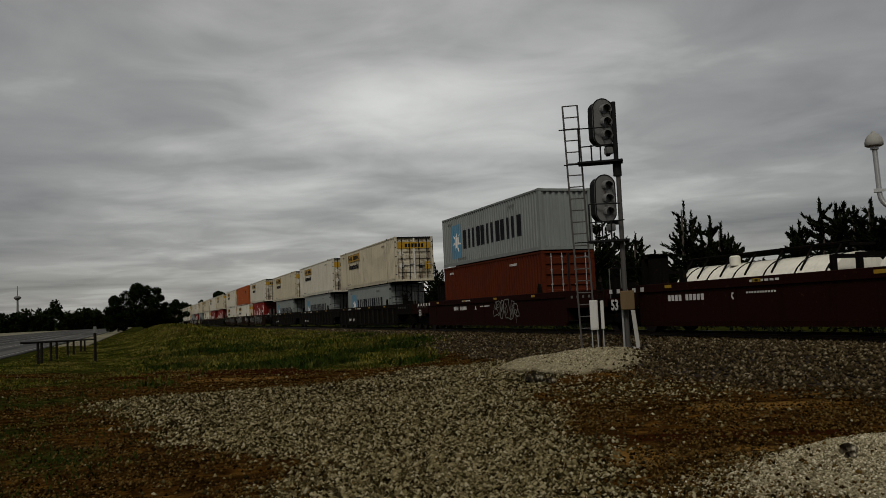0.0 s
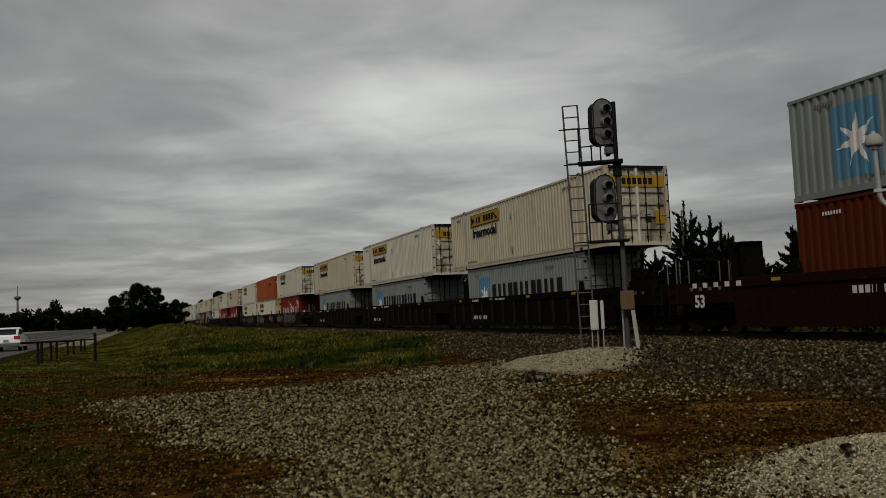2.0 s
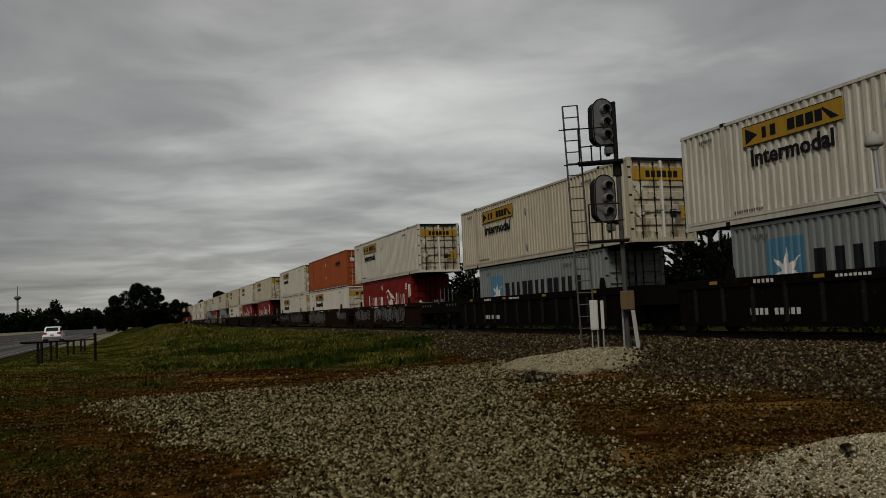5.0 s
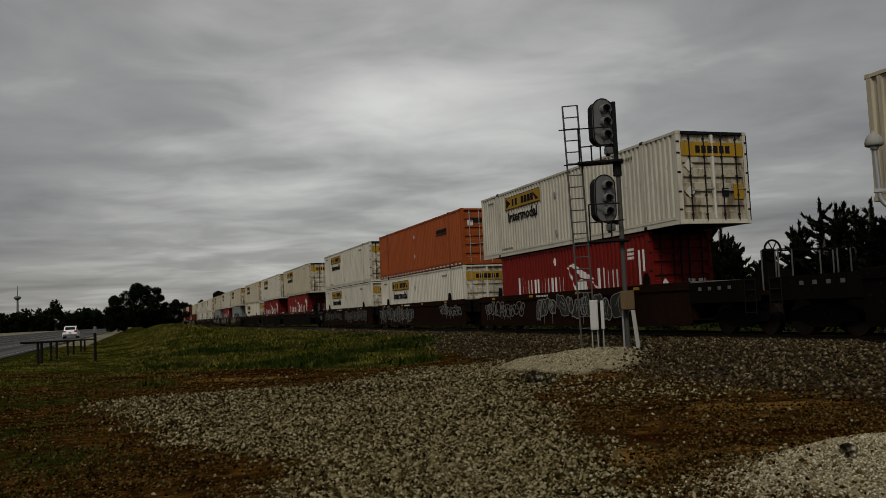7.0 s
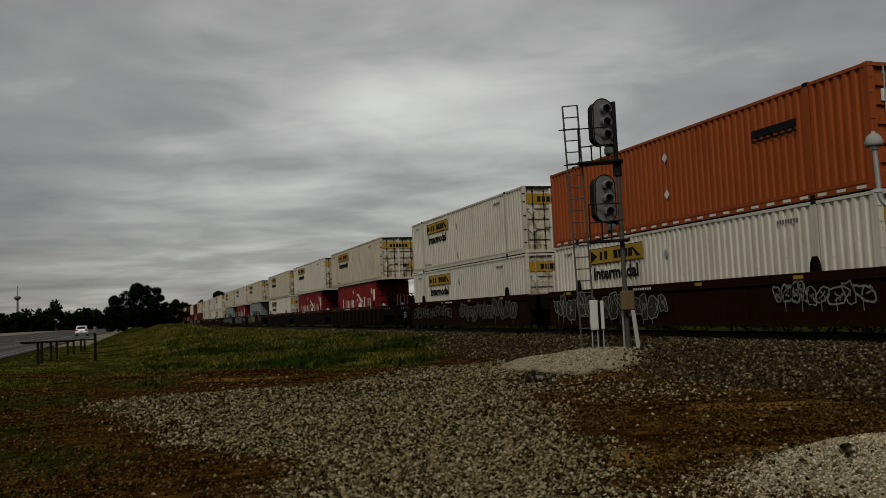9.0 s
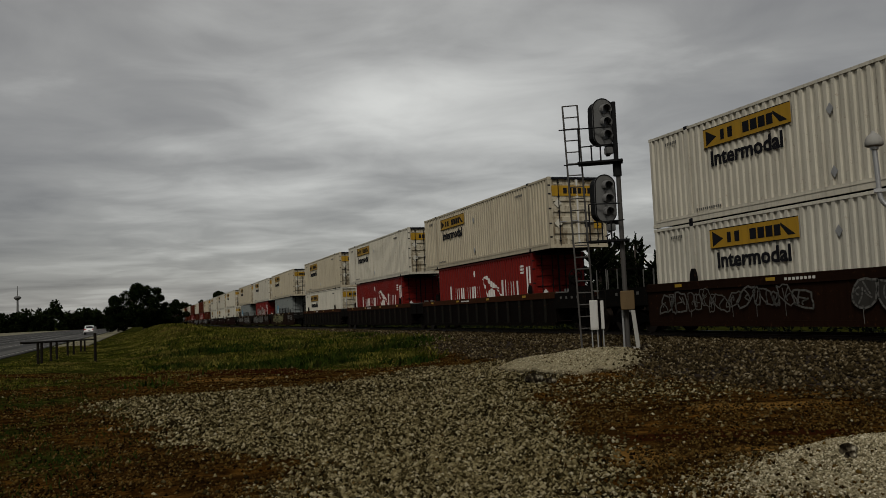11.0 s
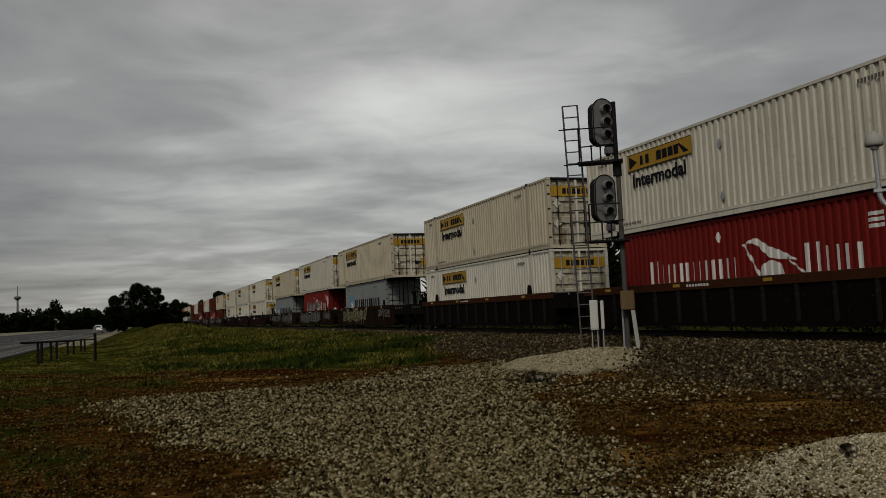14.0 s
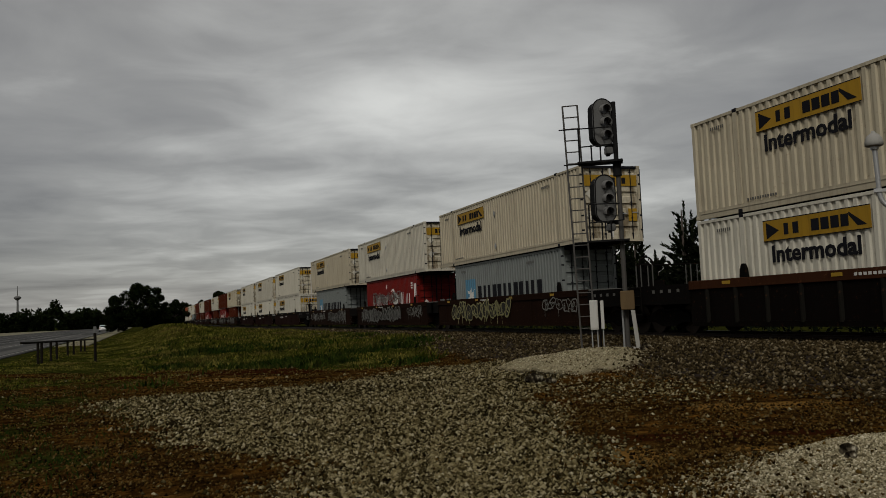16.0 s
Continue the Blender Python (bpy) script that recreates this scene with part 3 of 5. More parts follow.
def build_grass():
    x, y = polar_scatter(330000, 21, 190, -9, 28)
    g, gr, b = ground_cover(x, y)
    clump = 0.5 + 0.5 * wave(x, y, 0.9, 3.3)
    keep = (RNG.uniform(0, 1, len(x)) < gr * (0.35 + 0.65 * clump)) & (x > -5.8) & (x < 13.2)
    x, y = x[keep], y[keep]
    green = RNG.uniform(0, 1, len(x)) < smooth_step(-0.15, 0.75, wave(x, y, 0.42, 9.1) + 0.45 * wave(x, y, 1.5, 2.2)) * (1 - smooth_step(40, 60, y)) * smooth_step(-1.0, 1.5, x)
    gx, gy = x[green], y[green]
    x, y = x[~green], y[~green]
    blades("green_weeds", gx, gy, RNG.uniform(0.10, 0.29, len(gx)) * (0.4 + 0.6 * smooth_step(-2.0, 2.2, gx)), WEED, "clumps of dark green weeds in the rough grass", 0.5, 0.014)
    blades("tall_grass", x, y, RNG.uniform(0.08, 0.30, len(x)) * (0.70 + 0.6 * wave(x, y, 0.45, 6.0)) * (0.38 + 0.62 * smooth_step(-2.0, 2.2, x)) * (0.35 + 0.65 * smooth_step(0, 7, y - 27 + 0.8 * (x < 1) * (1 - x))), GRASS, "tall rough green and straw-coloured grass on the bank")
    x, y = polar_scatter(90000, 6, 30, -14, 14)
    g, gr, b = ground_cover(x, y)
    keep = RNG.uniform(0, 1, len(x)) < gr * 0.55 * smooth_step(-0.5, 0.5, wave(x, y, 2.1, 1.3))
    x, y = x[keep], y[keep]
    blades("low_weeds", x, y, RNG.uniform(0.035, 0.12, len(x)), WEED, "sparse low green weeds on bare earth", 0.6, 0.006)


build_grass()


# ---- road ----
def build_road():
    s = Shape()
    s.box(-33.0, -6.75, -150, 480, -0.60, -0.405)
    road = setting("road", s, ASPHALT, "worn grey asphalt highway beside the railway", "road")
    for x0, x1, name in ((-7.35, -7.22, "edge_line"), (-10.75, -10.60, "lane_line"), (-14.2, -14.05, "lane_line"), (-17.25, -17.12, "edge_line"), (-21.0, -20.87, "edge_line"), (-25.0, -24.85, "lane_line"), (-32.4, -32.27, "edge_line")):
        part(name, Shape().box(x0, x1, -150, 480, -0.405, -0.400), ROAD_PAINT, road)


build_road()

# ---- track ----
TRACK_X = 16.9


def build_track():
    track = thing("railway_track", "steel rails on dark timber ties in ballast", "railway track", at=pose(TRACK_X, 0, 0))
    for sx in (-0.755, 0.755):
        s = Shape()
        s.prism([(sx - 0.07, -0.17), (sx + 0.07, -0.17), (sx + 0.02, -0.145), (sx + 0.012, -0.05), (sx + 0.036, -0.035), (sx + 0.036, 0), (sx - 0.036, 0), (sx - 0.036, -0.035), (sx - 0.012, -0.05), (sx - 0.02, -0.145)], 1, -60, 700)
        part("rail", s, RAIL_STEEL, track)
    tie = Shape().chamfer(-1.3, 1.3, -0.115, 0.115, -0.30, -0.172, 0.012).mesh("tie", TIE_WOOD)
    for i in range(200):
        t = part("tie", tie, TIE_WOOD, track)
        t.location = (0.02 * math.sin(i * 7.3), 4 + i * 0.52, 0)


build_track()


# ---- containers ----
def corrugated(s, x, side, y0, y1, z0, z1, pitch, depth, flat=0.40):
    """A side wall of trapezoid corrugation at x, its outside towards side (-1 or 1)."""
    n = max(1, round((y1 - y0) / pitch))
    p = (y1 - y0) / n
    cols = []
    for i in range(n):
        a = y0 + i * p
        cols += [(a, 0), (a + p * flat, 0), (a + p * 0.5, depth), (a + p * (0.5 + flat), depth)]
    cols.append((y1, 0))
    vs = []
    for y, d in cols:
        vs += [(x - side * d, y, z0), (x - side * d, y, z1)]
    s.add(vs, [(2 * i, 2 * i + 2, 2 * i + 3, 2 * i + 1) for i in range(len(cols) - 1)])


def corrugated_end(s, y, side, x0, x1, z0, z1, pitch, depth):
    t = Shape()
    corrugated(t, y, side, x0, x1, z0, z1, pitch, depth)
    s.add([(b, a, c) for a, b, c in t.v], t.f)


def flat_bars(s, x, y_from, items):
    """Thin raised bars on a wall at x, outside towards -x: (y0, y1, z0, z1)."""
    for a, b, c, d in items:
        s.box(x - 0.006, x, y_from - b, y_from - a, c, d)


def make_container(name, label, length, height, width, paint_mat, doors, marks=None, pitch=0.268, base_rail=0.16):
    """Origin at the middle of the near end's foot; the box runs to +y."""
    c = thing(name, label, "shipping container")
    hw = width / 2
    base_rail = 0.25 if length > 14 else base_rail
    roof_z = height - 0.012
    for side, nm in ((-1, "side_panel"), (1, "side_panel")):
        s = Shape()
        corrugated(s, side * (hw - 0.012), side, 0.14, length - 0.14, base_rail - 0.005, height - 0.09, pitch, 0.050)
        part(nm, s, paint_mat, c)
        part("bottom_rail", Shape().box(side * hw if side < 0 else hw - 0.06, -hw + 0.06 if side < 0 else hw, 0.12, length - 0.12, 0.012, base_rail), paint_mat, c)
        part("top_rail", Shape().box(side * hw if side < 0 else hw - 0.06, -hw + 0.06 if side < 0 else hw, 0.12, length - 0.12, height - 0.095, height - 0.015), paint_mat, c)
        for y in (0.0, length - 0.14):
            part("corner_post", Shape().chamfer(side * hw if side < 0 else hw - 0.14, -hw + 0.14 if side < 0 else hw, y, y + 0.14, 0.11, height - 0.11, 0.008), paint_mat, c)
            for z in (0.0, height - 0.118):
                part("corner_casting", Shape().chamfer(side * (hw + 0.004) if side < 0 else hw - 0.16, -hw + 0.16 if side < 0 else hw + 0.004, y - 0.004, y + 0.176, z, z + 0.118, 0.012), paint_mat, c)
    if length > 14:
        for y in (1.90, length - 2.06):
            part("lifting_post", Shape().box(-hw - 0.004, -hw + 0.03, y, y + 0.16, base_rail, height - 0.09), paint_mat, c)
            part("lifting_casting", Shape().chamfer(-hw - 0.008, -hw + 0.16, y - 0.01, y + 0.17, height - 0.10, height + 0.012, 0.01), INK, c)
            part("lifting_casting", Shape().chamfer(-hw - 0.008, -hw + 0.16, y - 0.01, y + 0.17, 0.0, 0.12, 0.01), INK, c)
        part("rail_lip", Shape().box(-hw - 0.014, -hw, 0.2, length - 0.2, base_rail - 0.09, base_rail - 0.06), paint_mat, c)
    s = Shape()
    s.box(-hw + 0.05, hw - 0.05, 0.1, length - 0.1, height - 0.05, roof_z)
    part("roof", s, paint_mat, c)
    part("floor", Shape().box(-hw + 0.05, hw - 0.05, 0.1, length - 0.1, 0.06, 0.15), STEEL_DARK, c)
    s = Shape()
    corrugated_end(s, length - 0.05, 1, -hw + 0.12, hw - 0.12, 0.1, height - 0.1, 0.27, 0.07)
    part("end_wall", s, paint_mat, c)
    if doors:
        for k, (x0, x1) in enumerate(((-hw + 0.13, -0.012), (0.012, hw - 0.13))):
            s = Shape()
            z0, z1, n = 0.15, height - 0.10, 6
            p = (z1 - z0) / n
            rows = []
            for i in range(n):
                a = z0 + i * p
                rows += [(a, 0), (a + p * 0.54, 0), (a + p * 0.60, 0.06), (a + p * 0.94, 0.06)]
            rows.append((z1, 0))
            vs = []
            for z, d in rows:
                vs += [(x0, 0.035 + d, z), (x1, 0.035 + d, z)]
            s.add(vs, [(2 * i, 2 * i + 1, 2 * i + 3, 2 * i + 2) for i in range(len(rows) - 1)])
            s.box(x0, x0 + 0.06, 0.022, 0.07, z0, z1)
            s.box(x1 - 0.06, x1, 0.022, 0.07, z0, z1)
            door = part("door", s, DOOR_STAINED if paint_mat in (CREAM_WHITE, FADED_TAN, BOX_WHITE) else paint_mat, c)
            for f in (0.28, 0.74):
                x = x0 + (x1 - x0) * f
                rod = Shape().tube((x, 0.005, 0.10), (x, 0.005, height - 0.10), 0.021, 8)
                for z in (0.3, 0.9, 1.5, 2.1, height - 0.25):
                    rod.box(x - 0.04, x + 0.04, -0.004, 0.035, z - 0.025, z + 0.025)
                part("locking_rod", rod, GALV if doors == "galv" else INK, door)
                part("door_handle", Shape().box(x, x + 0.30, -0.018, 0.0, 1.02 + 0.1 * f, 1.055 + 0.1 * f), GALV, door)
            # black strips round each leaf, added for shade and dirt in the recess
            part("gasket", Shape().box(x0 - 0.012, x0 + 0.012, 0.012, 0.06, z0, z1).box(x1 - 0.012, x1 + 0.012, 0.012, 0.06, z0, z1).box(x0 + 0.012, x1 - 0.012, 0.012, 0.06, z1 - 0.012, z1 + 0.012), INK, door)
        for z in (0.45, 1.0, 1.6, 2.2, height - 0.35):
            for sx in (-1, 1):
                part("hinge", Shape().chamfer(*sorted((sx * (hw + 0.008), sx * (hw - 0.10))), -0.014, 0.03, z - 0.03, z + 0.03, 0.008), INK if doors == "dark" else paint_mat, c)
        part("door_seal", Shape().box(-0.035, 0.035, 0.004, 0.03, 0.16, height - 0.11), DECAL_WHITE if paint_mat in (CREAM_WHITE, FADED_TAN, BOX_WHITE) else INK, c)
        part("door_header", Shape().box(-hw + 0.13, hw - 0.13, 0.0, 0.10, height - 0.10, height - 0.015), INK if doors == "dark" else paint_mat, c)
        part("door_edge", Shape().box(hw - 0.03, hw + 0.006, -0.006, 0.10, 0.12, height - 0.12), INK if doors == "dark" else paint_mat, c)
        part("door_sill", Shape().box(-hw + 0.13, hw - 0.13, 0.0, 0.10, 0.012, 0.15), paint_mat, c)
    else:
        s = Shape()
        corrugated_end(s, 0.05, -1, -hw + 0.12, hw - 0.12, 0.1, height - 0.1, 0.27, 0.07)
        part("end_wall", s, paint_mat, c)
        part("end_rail", Shape().box(-hw + 0.13, hw - 0.13, 0.0, 0.08, height - 0.12, height - 0.02), paint_mat, c)
        part("end_rail", Shape().box(-hw + 0.13, hw - 0.13, 0.0, 0.08, 0.012, 0.14), paint_mat, c)
    if marks:
        marks(c, -hw, length, height)
    return c


def painted(name, c, polys, mat, x, L, lift, label="", pitch=0.268, depth=0.050):
    """Paint on the corrugated -x side: outlines in (y, z), laid in thin strips over the ribs."""
    n = max(1, round((L - 0.28) / pitch))
    p = (L - 0.28) / n

    def wall(y):
        u = ((y - 0.14) / p) % 1.0
        return x + 0.012 - lift + depth * (0 if u < 0.40 else (u - 0.40) * 10 if u < 0.5 else 1 if u < 0.90 else (1 - u) * 10)

    s = Shape()
    for poly in polys:
        lo, hi = min(q[0] for q in poly), max(q[0] for q in poly)
        cuts = {lo, hi} | {q[0] for q in poly} | {lo + (hi - lo) * i / 6 for i in range(7)}
        cuts |= {y for i in range(n + 1) for k in (0, 0.4, 0.5, 0.9) for y in (0.14 + (i + k) * p,) if lo < y < hi}
        cuts = sorted(cuts)
        for a, b in zip(cuts, cuts[1:]):
            if b - a < 1e-4:
                continue
            ends = []
            for y in (a + 1e-5, b - 1e-5):
                zs = []
                for (ya, za), (yb, zb) in zip(poly, poly[1:] + poly[:1]):
                    if (ya > y) != (yb > y):
                        zs.append(za + (zb - za) * (y - ya) / (yb - ya))
                ends.append(sorted(zs))
            if len(ends[0]) != len(ends[1]):
                continue
            for k in range(0, len(ends[0]) - 1, 2):
                s.add([(wall(a + 1e-5), a, ends[0][k]), (wall(b - 1e-5), b, ends[1][k]), (wall(b - 1e-5), b, ends[1][k + 1]), (wall(a + 1e-5), a, ends[0][k + 1])], [(0, 1, 2, 3)])
    return part(name, s, mat, c, label)


def bar(y0, y1, z0, z1):
    return [(y0, z0), (y1, z0), (y1, z1), (y0, z1)]


def side_text(c, body, size, mat, x, y_left, z, label="", stretch=1.0):
    """Lettering on the -x side, read from there; y_left is where it begins (it runs to -y)."""
    ob = part("lettering", text_mesh(body, size, mat), mat, c, label)
    ob.matrix_basis = Matrix(((0, 0, -1, x), (-stretch, 0, 0, y_left), (0, 1, 0, z), (0, 0, 0, 1)))
    return ob


def small_marks(c, hw, L, H, mat):
    s = Shape()
    flat_bars(s, hw - 0.001, L, [(0.9 + i * 0.09, 0.95 + i * 0.09, H - 0.40, H - 0.31) for i in range(7)])
    flat_bars(s, hw - 0.001, L, [(2.3 + i * 0.10, 2.36 + i * 0.10, 0.30, 0.37) for i in range(12)])
    flat_bars(s, hw - 0.001, 0, [(-2.6 - i * 0.10, -2.54 - i * 0.10, H - 0.45, H - 0.35) for i in range(8)])
    tagged(part("marking", s, mat, c, "row of small plain marks"), kind="stuff")


def marks_yellow(offset=2.85, low=0.0, mat_panel=None):
    def go(c, x, L, H):
        top = H - 0.30 - low
        p = part("sign_panel", Shape().box(x - 0.010, x - 0.0, L - offset - 3.6, L - offset, top - 0.56, top), mat_panel or PANEL_YELLOW, c, "yellow sign panel with black plain bars")
        s = Shape()
        for i, w in enumerate((0.16, 0.20, 0.0, 0.26, 0.26, 0.26, 0.24)):
            if w:
                y = L - offset - 0.78 - i * 0.32
                s.box(x - 0.016, x - 0.010, y - w, y, top - 0.43, top - 0.14)
        s.prism([(L - offset - 0.12, top - 0.06), (L - offset - 0.6, top - 0.30), (L - offset - 0.12, top - 0.5)], 0, x - 0.014, x - 0.010)
        s.prism([(L - offset - 3.48, top - 0.45), (L - offset - 2.95, top - 0.1), (L - offset - 2.95, top - 0.18), (L - offset - 3.2, top - 0.45)], 0, x - 0.014, x - 0.010)
        for q in (top - 0.02, top - 0.56):
            s.box(x - 0.014, x - 0.010, L - offset - 3.6, L - offset, q, q + 0.02)
        part("logo", s, INK, p, "black plain bars and triangles")
        side_text(c, "Intermodal", 0.60, INK, x - 0.004, L - offset - 0.25, top - 1.10, "black word Intermodal", 1.14)
        small_marks(c, x, L, H, FAINT_INK)
        for yy, zz in ((L * 0.52, H * 0.72), (L * 0.52, H * 0.2)):
            part("placard_frame", Shape().prism([(yy, zz - 0.15), (yy + 0.12, zz), (yy, zz + 0.15), (yy - 0.12, zz)], 0, x - 0.006, x), DECAL_WHITE if L > 20 else GALV, c, "metal diamond placard frame")
        hw = -x
        d = part("sign_panel", Shape().box(-hw + 0.16, hw - 0.16, 0.004, 0.020, H - 0.78, H - 0.36), PANEL_YELLOW, c, "yellow door panel with black plain bars")
        s = Shape()
        for i in range(6):
            s.box(-0.62 + i * 0.22, -0.46 + i * 0.22, -0.004, 0.006, H - 0.69, H - 0.46)
        part("logo", s, INK, d)
        part("placard", Shape().box(hw - 0.58, hw - 0.22, 0.002, 0.02, 0.78, 1.26), PANEL_YELLOW, c, "small yellow door placard")
        part("placard", Shape().box(0.28, 0.52, 0.004, 0.02, 0.85, 1.12), INK, c, "small dark door placard")
        for zz in (H - 1.08, 1.0):
            part("placard_frame", Shape().prism([(-hw + 0.22, zz), (-hw + 0.40, zz - 0.19), (-hw + 0.58, zz), (-hw + 0.40, zz + 0.19)], 1, 0.004, 0.02), BOX_WHITE, c, "worn white diamond placard on door")
    return go


def marks_star():
    def go(c, x, L, H):
        p = painted("sign_panel", c, [bar(L - 2.80, L - 1.38, 0.36, 2.12)], STAR_BLUE, x, L, 0.004, "light blue painted panel")
        pts = []
        for i in range(14):
            a, r = math.pi * i / 7, (0.66 if i % 2 == 0 else 0.22)
            pts.append((L - 2.1 + r * math.sin(a), 1.22 + r * math.cos(a)))
        painted("star", p, [pts], DECAL_WHITE, x, L, 0.008, "white seven-pointed star")
        for i in range(6):
            y = L - 3.10 - i * 1.22
            painted("logo_bar", c, [bar(y - 0.34, y, 0.78, 1.74)], INK, x, L, 0.004, "black plain bar")
            painted("logo_bar", c, [bar(y - 1.00, y - 0.64, 0.78, 1.74)], INK, x, L, 0.004, "black plain bar")
        small_marks(c, x, L, H, FAINT_INK)
    return go


def marks_red(c, x, L, H):
    def white(name, *polys, label=""):
        return painted(name, c, list(polys), DECAL_WHITE, x, L, 0.004, label)
    for i in range(7):
        y, tall = L - 1.74 - i * 0.64, 1.88 if i == 0 else 1.74
        white("logo_bar", bar(y - 0.10, y, 1.16, tall), label="white plain bar")
        white("logo_bar", bar(y - 0.44, y - 0.34, 1.16, tall), label="white plain bar")
    for i in range(3):
        y, tall = L - 8.72 - i * 0.66, 1.90 if i == 0 else 1.78
        white("logo_bar", bar(y - 0.11, y, 1.16, tall), label="white plain bar")
        white("logo_bar", bar(y - 0.48, y - 0.37, 1.16, tall), label="white plain bar")
    a = []
    for i in range(13):
        u = i / 12
        a.append((L - 6.42 - 2.0 * u, 2.06 + 0.16 * math.sin(math.pi * min(1, u * 2.2)) - 0.55 * u * u))
    b = [(y, z - 0.03 - 0.26 * math.sin(math.pi * (i / 12)) ** 1.4) for i, (y, z) in enumerate(a)][::-1]
    white("swoosh", a + b)
    white("swoosh", [(L - 7.45 - 0.50 * math.cos(math.pi * i / 10), 1.14 + 0.42 * math.sin(math.pi * i / 10)) for i in range(11)])
    white("swoosh", [(L - 6.44, 2.08), (L - 6.34, 2.06), (L - 6.95, 1.14), (L - 7.05, 1.14)])
    white("swoosh", [(L - 8.05, 1.60), (L - 7.95, 1.62), (L - 8.62, 1.14), (L - 8.74, 1.14)])
    m = white("marking", [(L - 5.3, 2.2), (L - 5.2, 2.36), (L - 5.3, 2.52), (L - 5.4, 2.36)], bar(0.64, 0.69, 1.20, 2.34), bar(0.38, 0.43, 1.62, 2.34),
              *[bar(0.95, 1.45, 2.06 + i * 0.14, 2.15 + i * 0.14) for i in range(3)], label="white diamond and small plain marks")
    tagged(m, kind="stuff")
    d = Shape().add([(-0.66, 0.0, 0.95), (-0.50, 0.0, 1.15), (-0.66, 0.0, 1.35), (-0.82, 0.0, 1.15), (-0.66, 0.02, 0.95), (-0.50, 0.02, 1.15), (-0.66, 0.02, 1.35), (-0.82, 0.02, 1.15)],
                    [(0, 1, 2, 3), (7, 6, 5, 4), (0, 4, 5, 1), (1, 5, 6, 2), (2, 6, 7, 3), (3, 7, 4, 0)])
    part("placard", d, DECAL_WHITE, c, "white diamond door placard")
    for k in (0.22, 0.62):
        part("placard", Shape().box(k, k + 0.26, 0.0, 0.02, 1.02, 1.32), DECAL_WHITE, c, "small white door placard")


def marks_orange(c, x, L, H):
    s = Shape()
    s.box(x - 0.006, x, L - 13.8, L - 12.1, 1.92, 2.12)
    s.box(x - 0.006, x, L - 13.8, L - 12.1, 1.80, 1.85)
    part("logo", s, INK, c, "dark plain bar")
    s = Shape()
    for yy, zz in ((L - 8.0, 2.15), (L - 8.0, 1.0)):
        s.prism([(yy, zz - 0.16), (yy + 0.14, zz), (yy, zz + 0.16), (yy - 0.14, zz)], 0, x - 0.006, x)
    for i in range(26):
        s.box(x - 0.008, x, 0.3 + i * 0.61, 0.58 + i * 0.61, 0.05, 0.12)
    s.box(-0.95, -0.65, 0.0, 0.018, 2.0, 2.28)
    tagged(part("marking", s, DECAL_WHITE, c, "white diamonds and reflective strip"), kind="stuff")
    part("logo", Shape().box(-0.8, 0.75, 0.0, 0.016, H - 0.72, H - 0.5), INK, c, "dark plain bar on doors")


def marks_plain(c, x, L, H):
    small_marks(c, x, L, H, DECAL_WHITE)


CREAM_LABEL = "cream-white corrugated container with yellow panel, worn and dirty"
PROTOS = {
    "cream": lambda: make_container("container", CREAM_LABEL, 16.15, 2.9, 2.59, CREAM_WHITE, "dark", marks_yellow()),
    "tan": lambda: make_container("container", "faded tan corrugated container with yellow panel, stained", 16.15, 2.9, 2.59, FADED_TAN, "dark", marks_yellow()),
    "white_low": lambda: make_container("container", "white corrugated container with yellow panel, sitting in well car", 16.15, 2.9, 2.59, BOX_WHITE, "galv", marks_yellow(2.85, 0.0)),
    "orange": lambda: make_container("container", "orange corrugated container with white diamonds, stacked on top", 16.15, 2.9, 2.59, ORANGE, "galv", marks_orange),
    "star_top": lambda: make_container("container", "grey corrugated container with blue star panel and black blocks", 12.19, 2.59, 2.44, GREY, "", marks_star()),
    "star": lambda: make_container("container", "grey corrugated container with star panel, sitting in well car", 12.19, 2.59, 2.44, GREY, "dark", marks_star()),
    "star_high": lambda: make_container("container", "grey corrugated container with star panel, sitting in well car", 12.19, 2.9, 2.44, GREY, "dark", marks_star()),
    "red": lambda: make_container("container", "red corrugated container with white bars and swoosh", 12.19, 2.9, 2.44, BOX_RED, "dark", marks_red),
    "rust": lambda: make_container("container", "rust-brown corrugated container with white marks", 12.19, 2.9, 2.44, RUST_RED, "galv", marks_plain),
    "rust_long": lambda: make_container("container", "rust-brown corrugated container stacked on top", 16.15, 2.9, 2.59, RUST_RED, "dark", marks_plain),
}


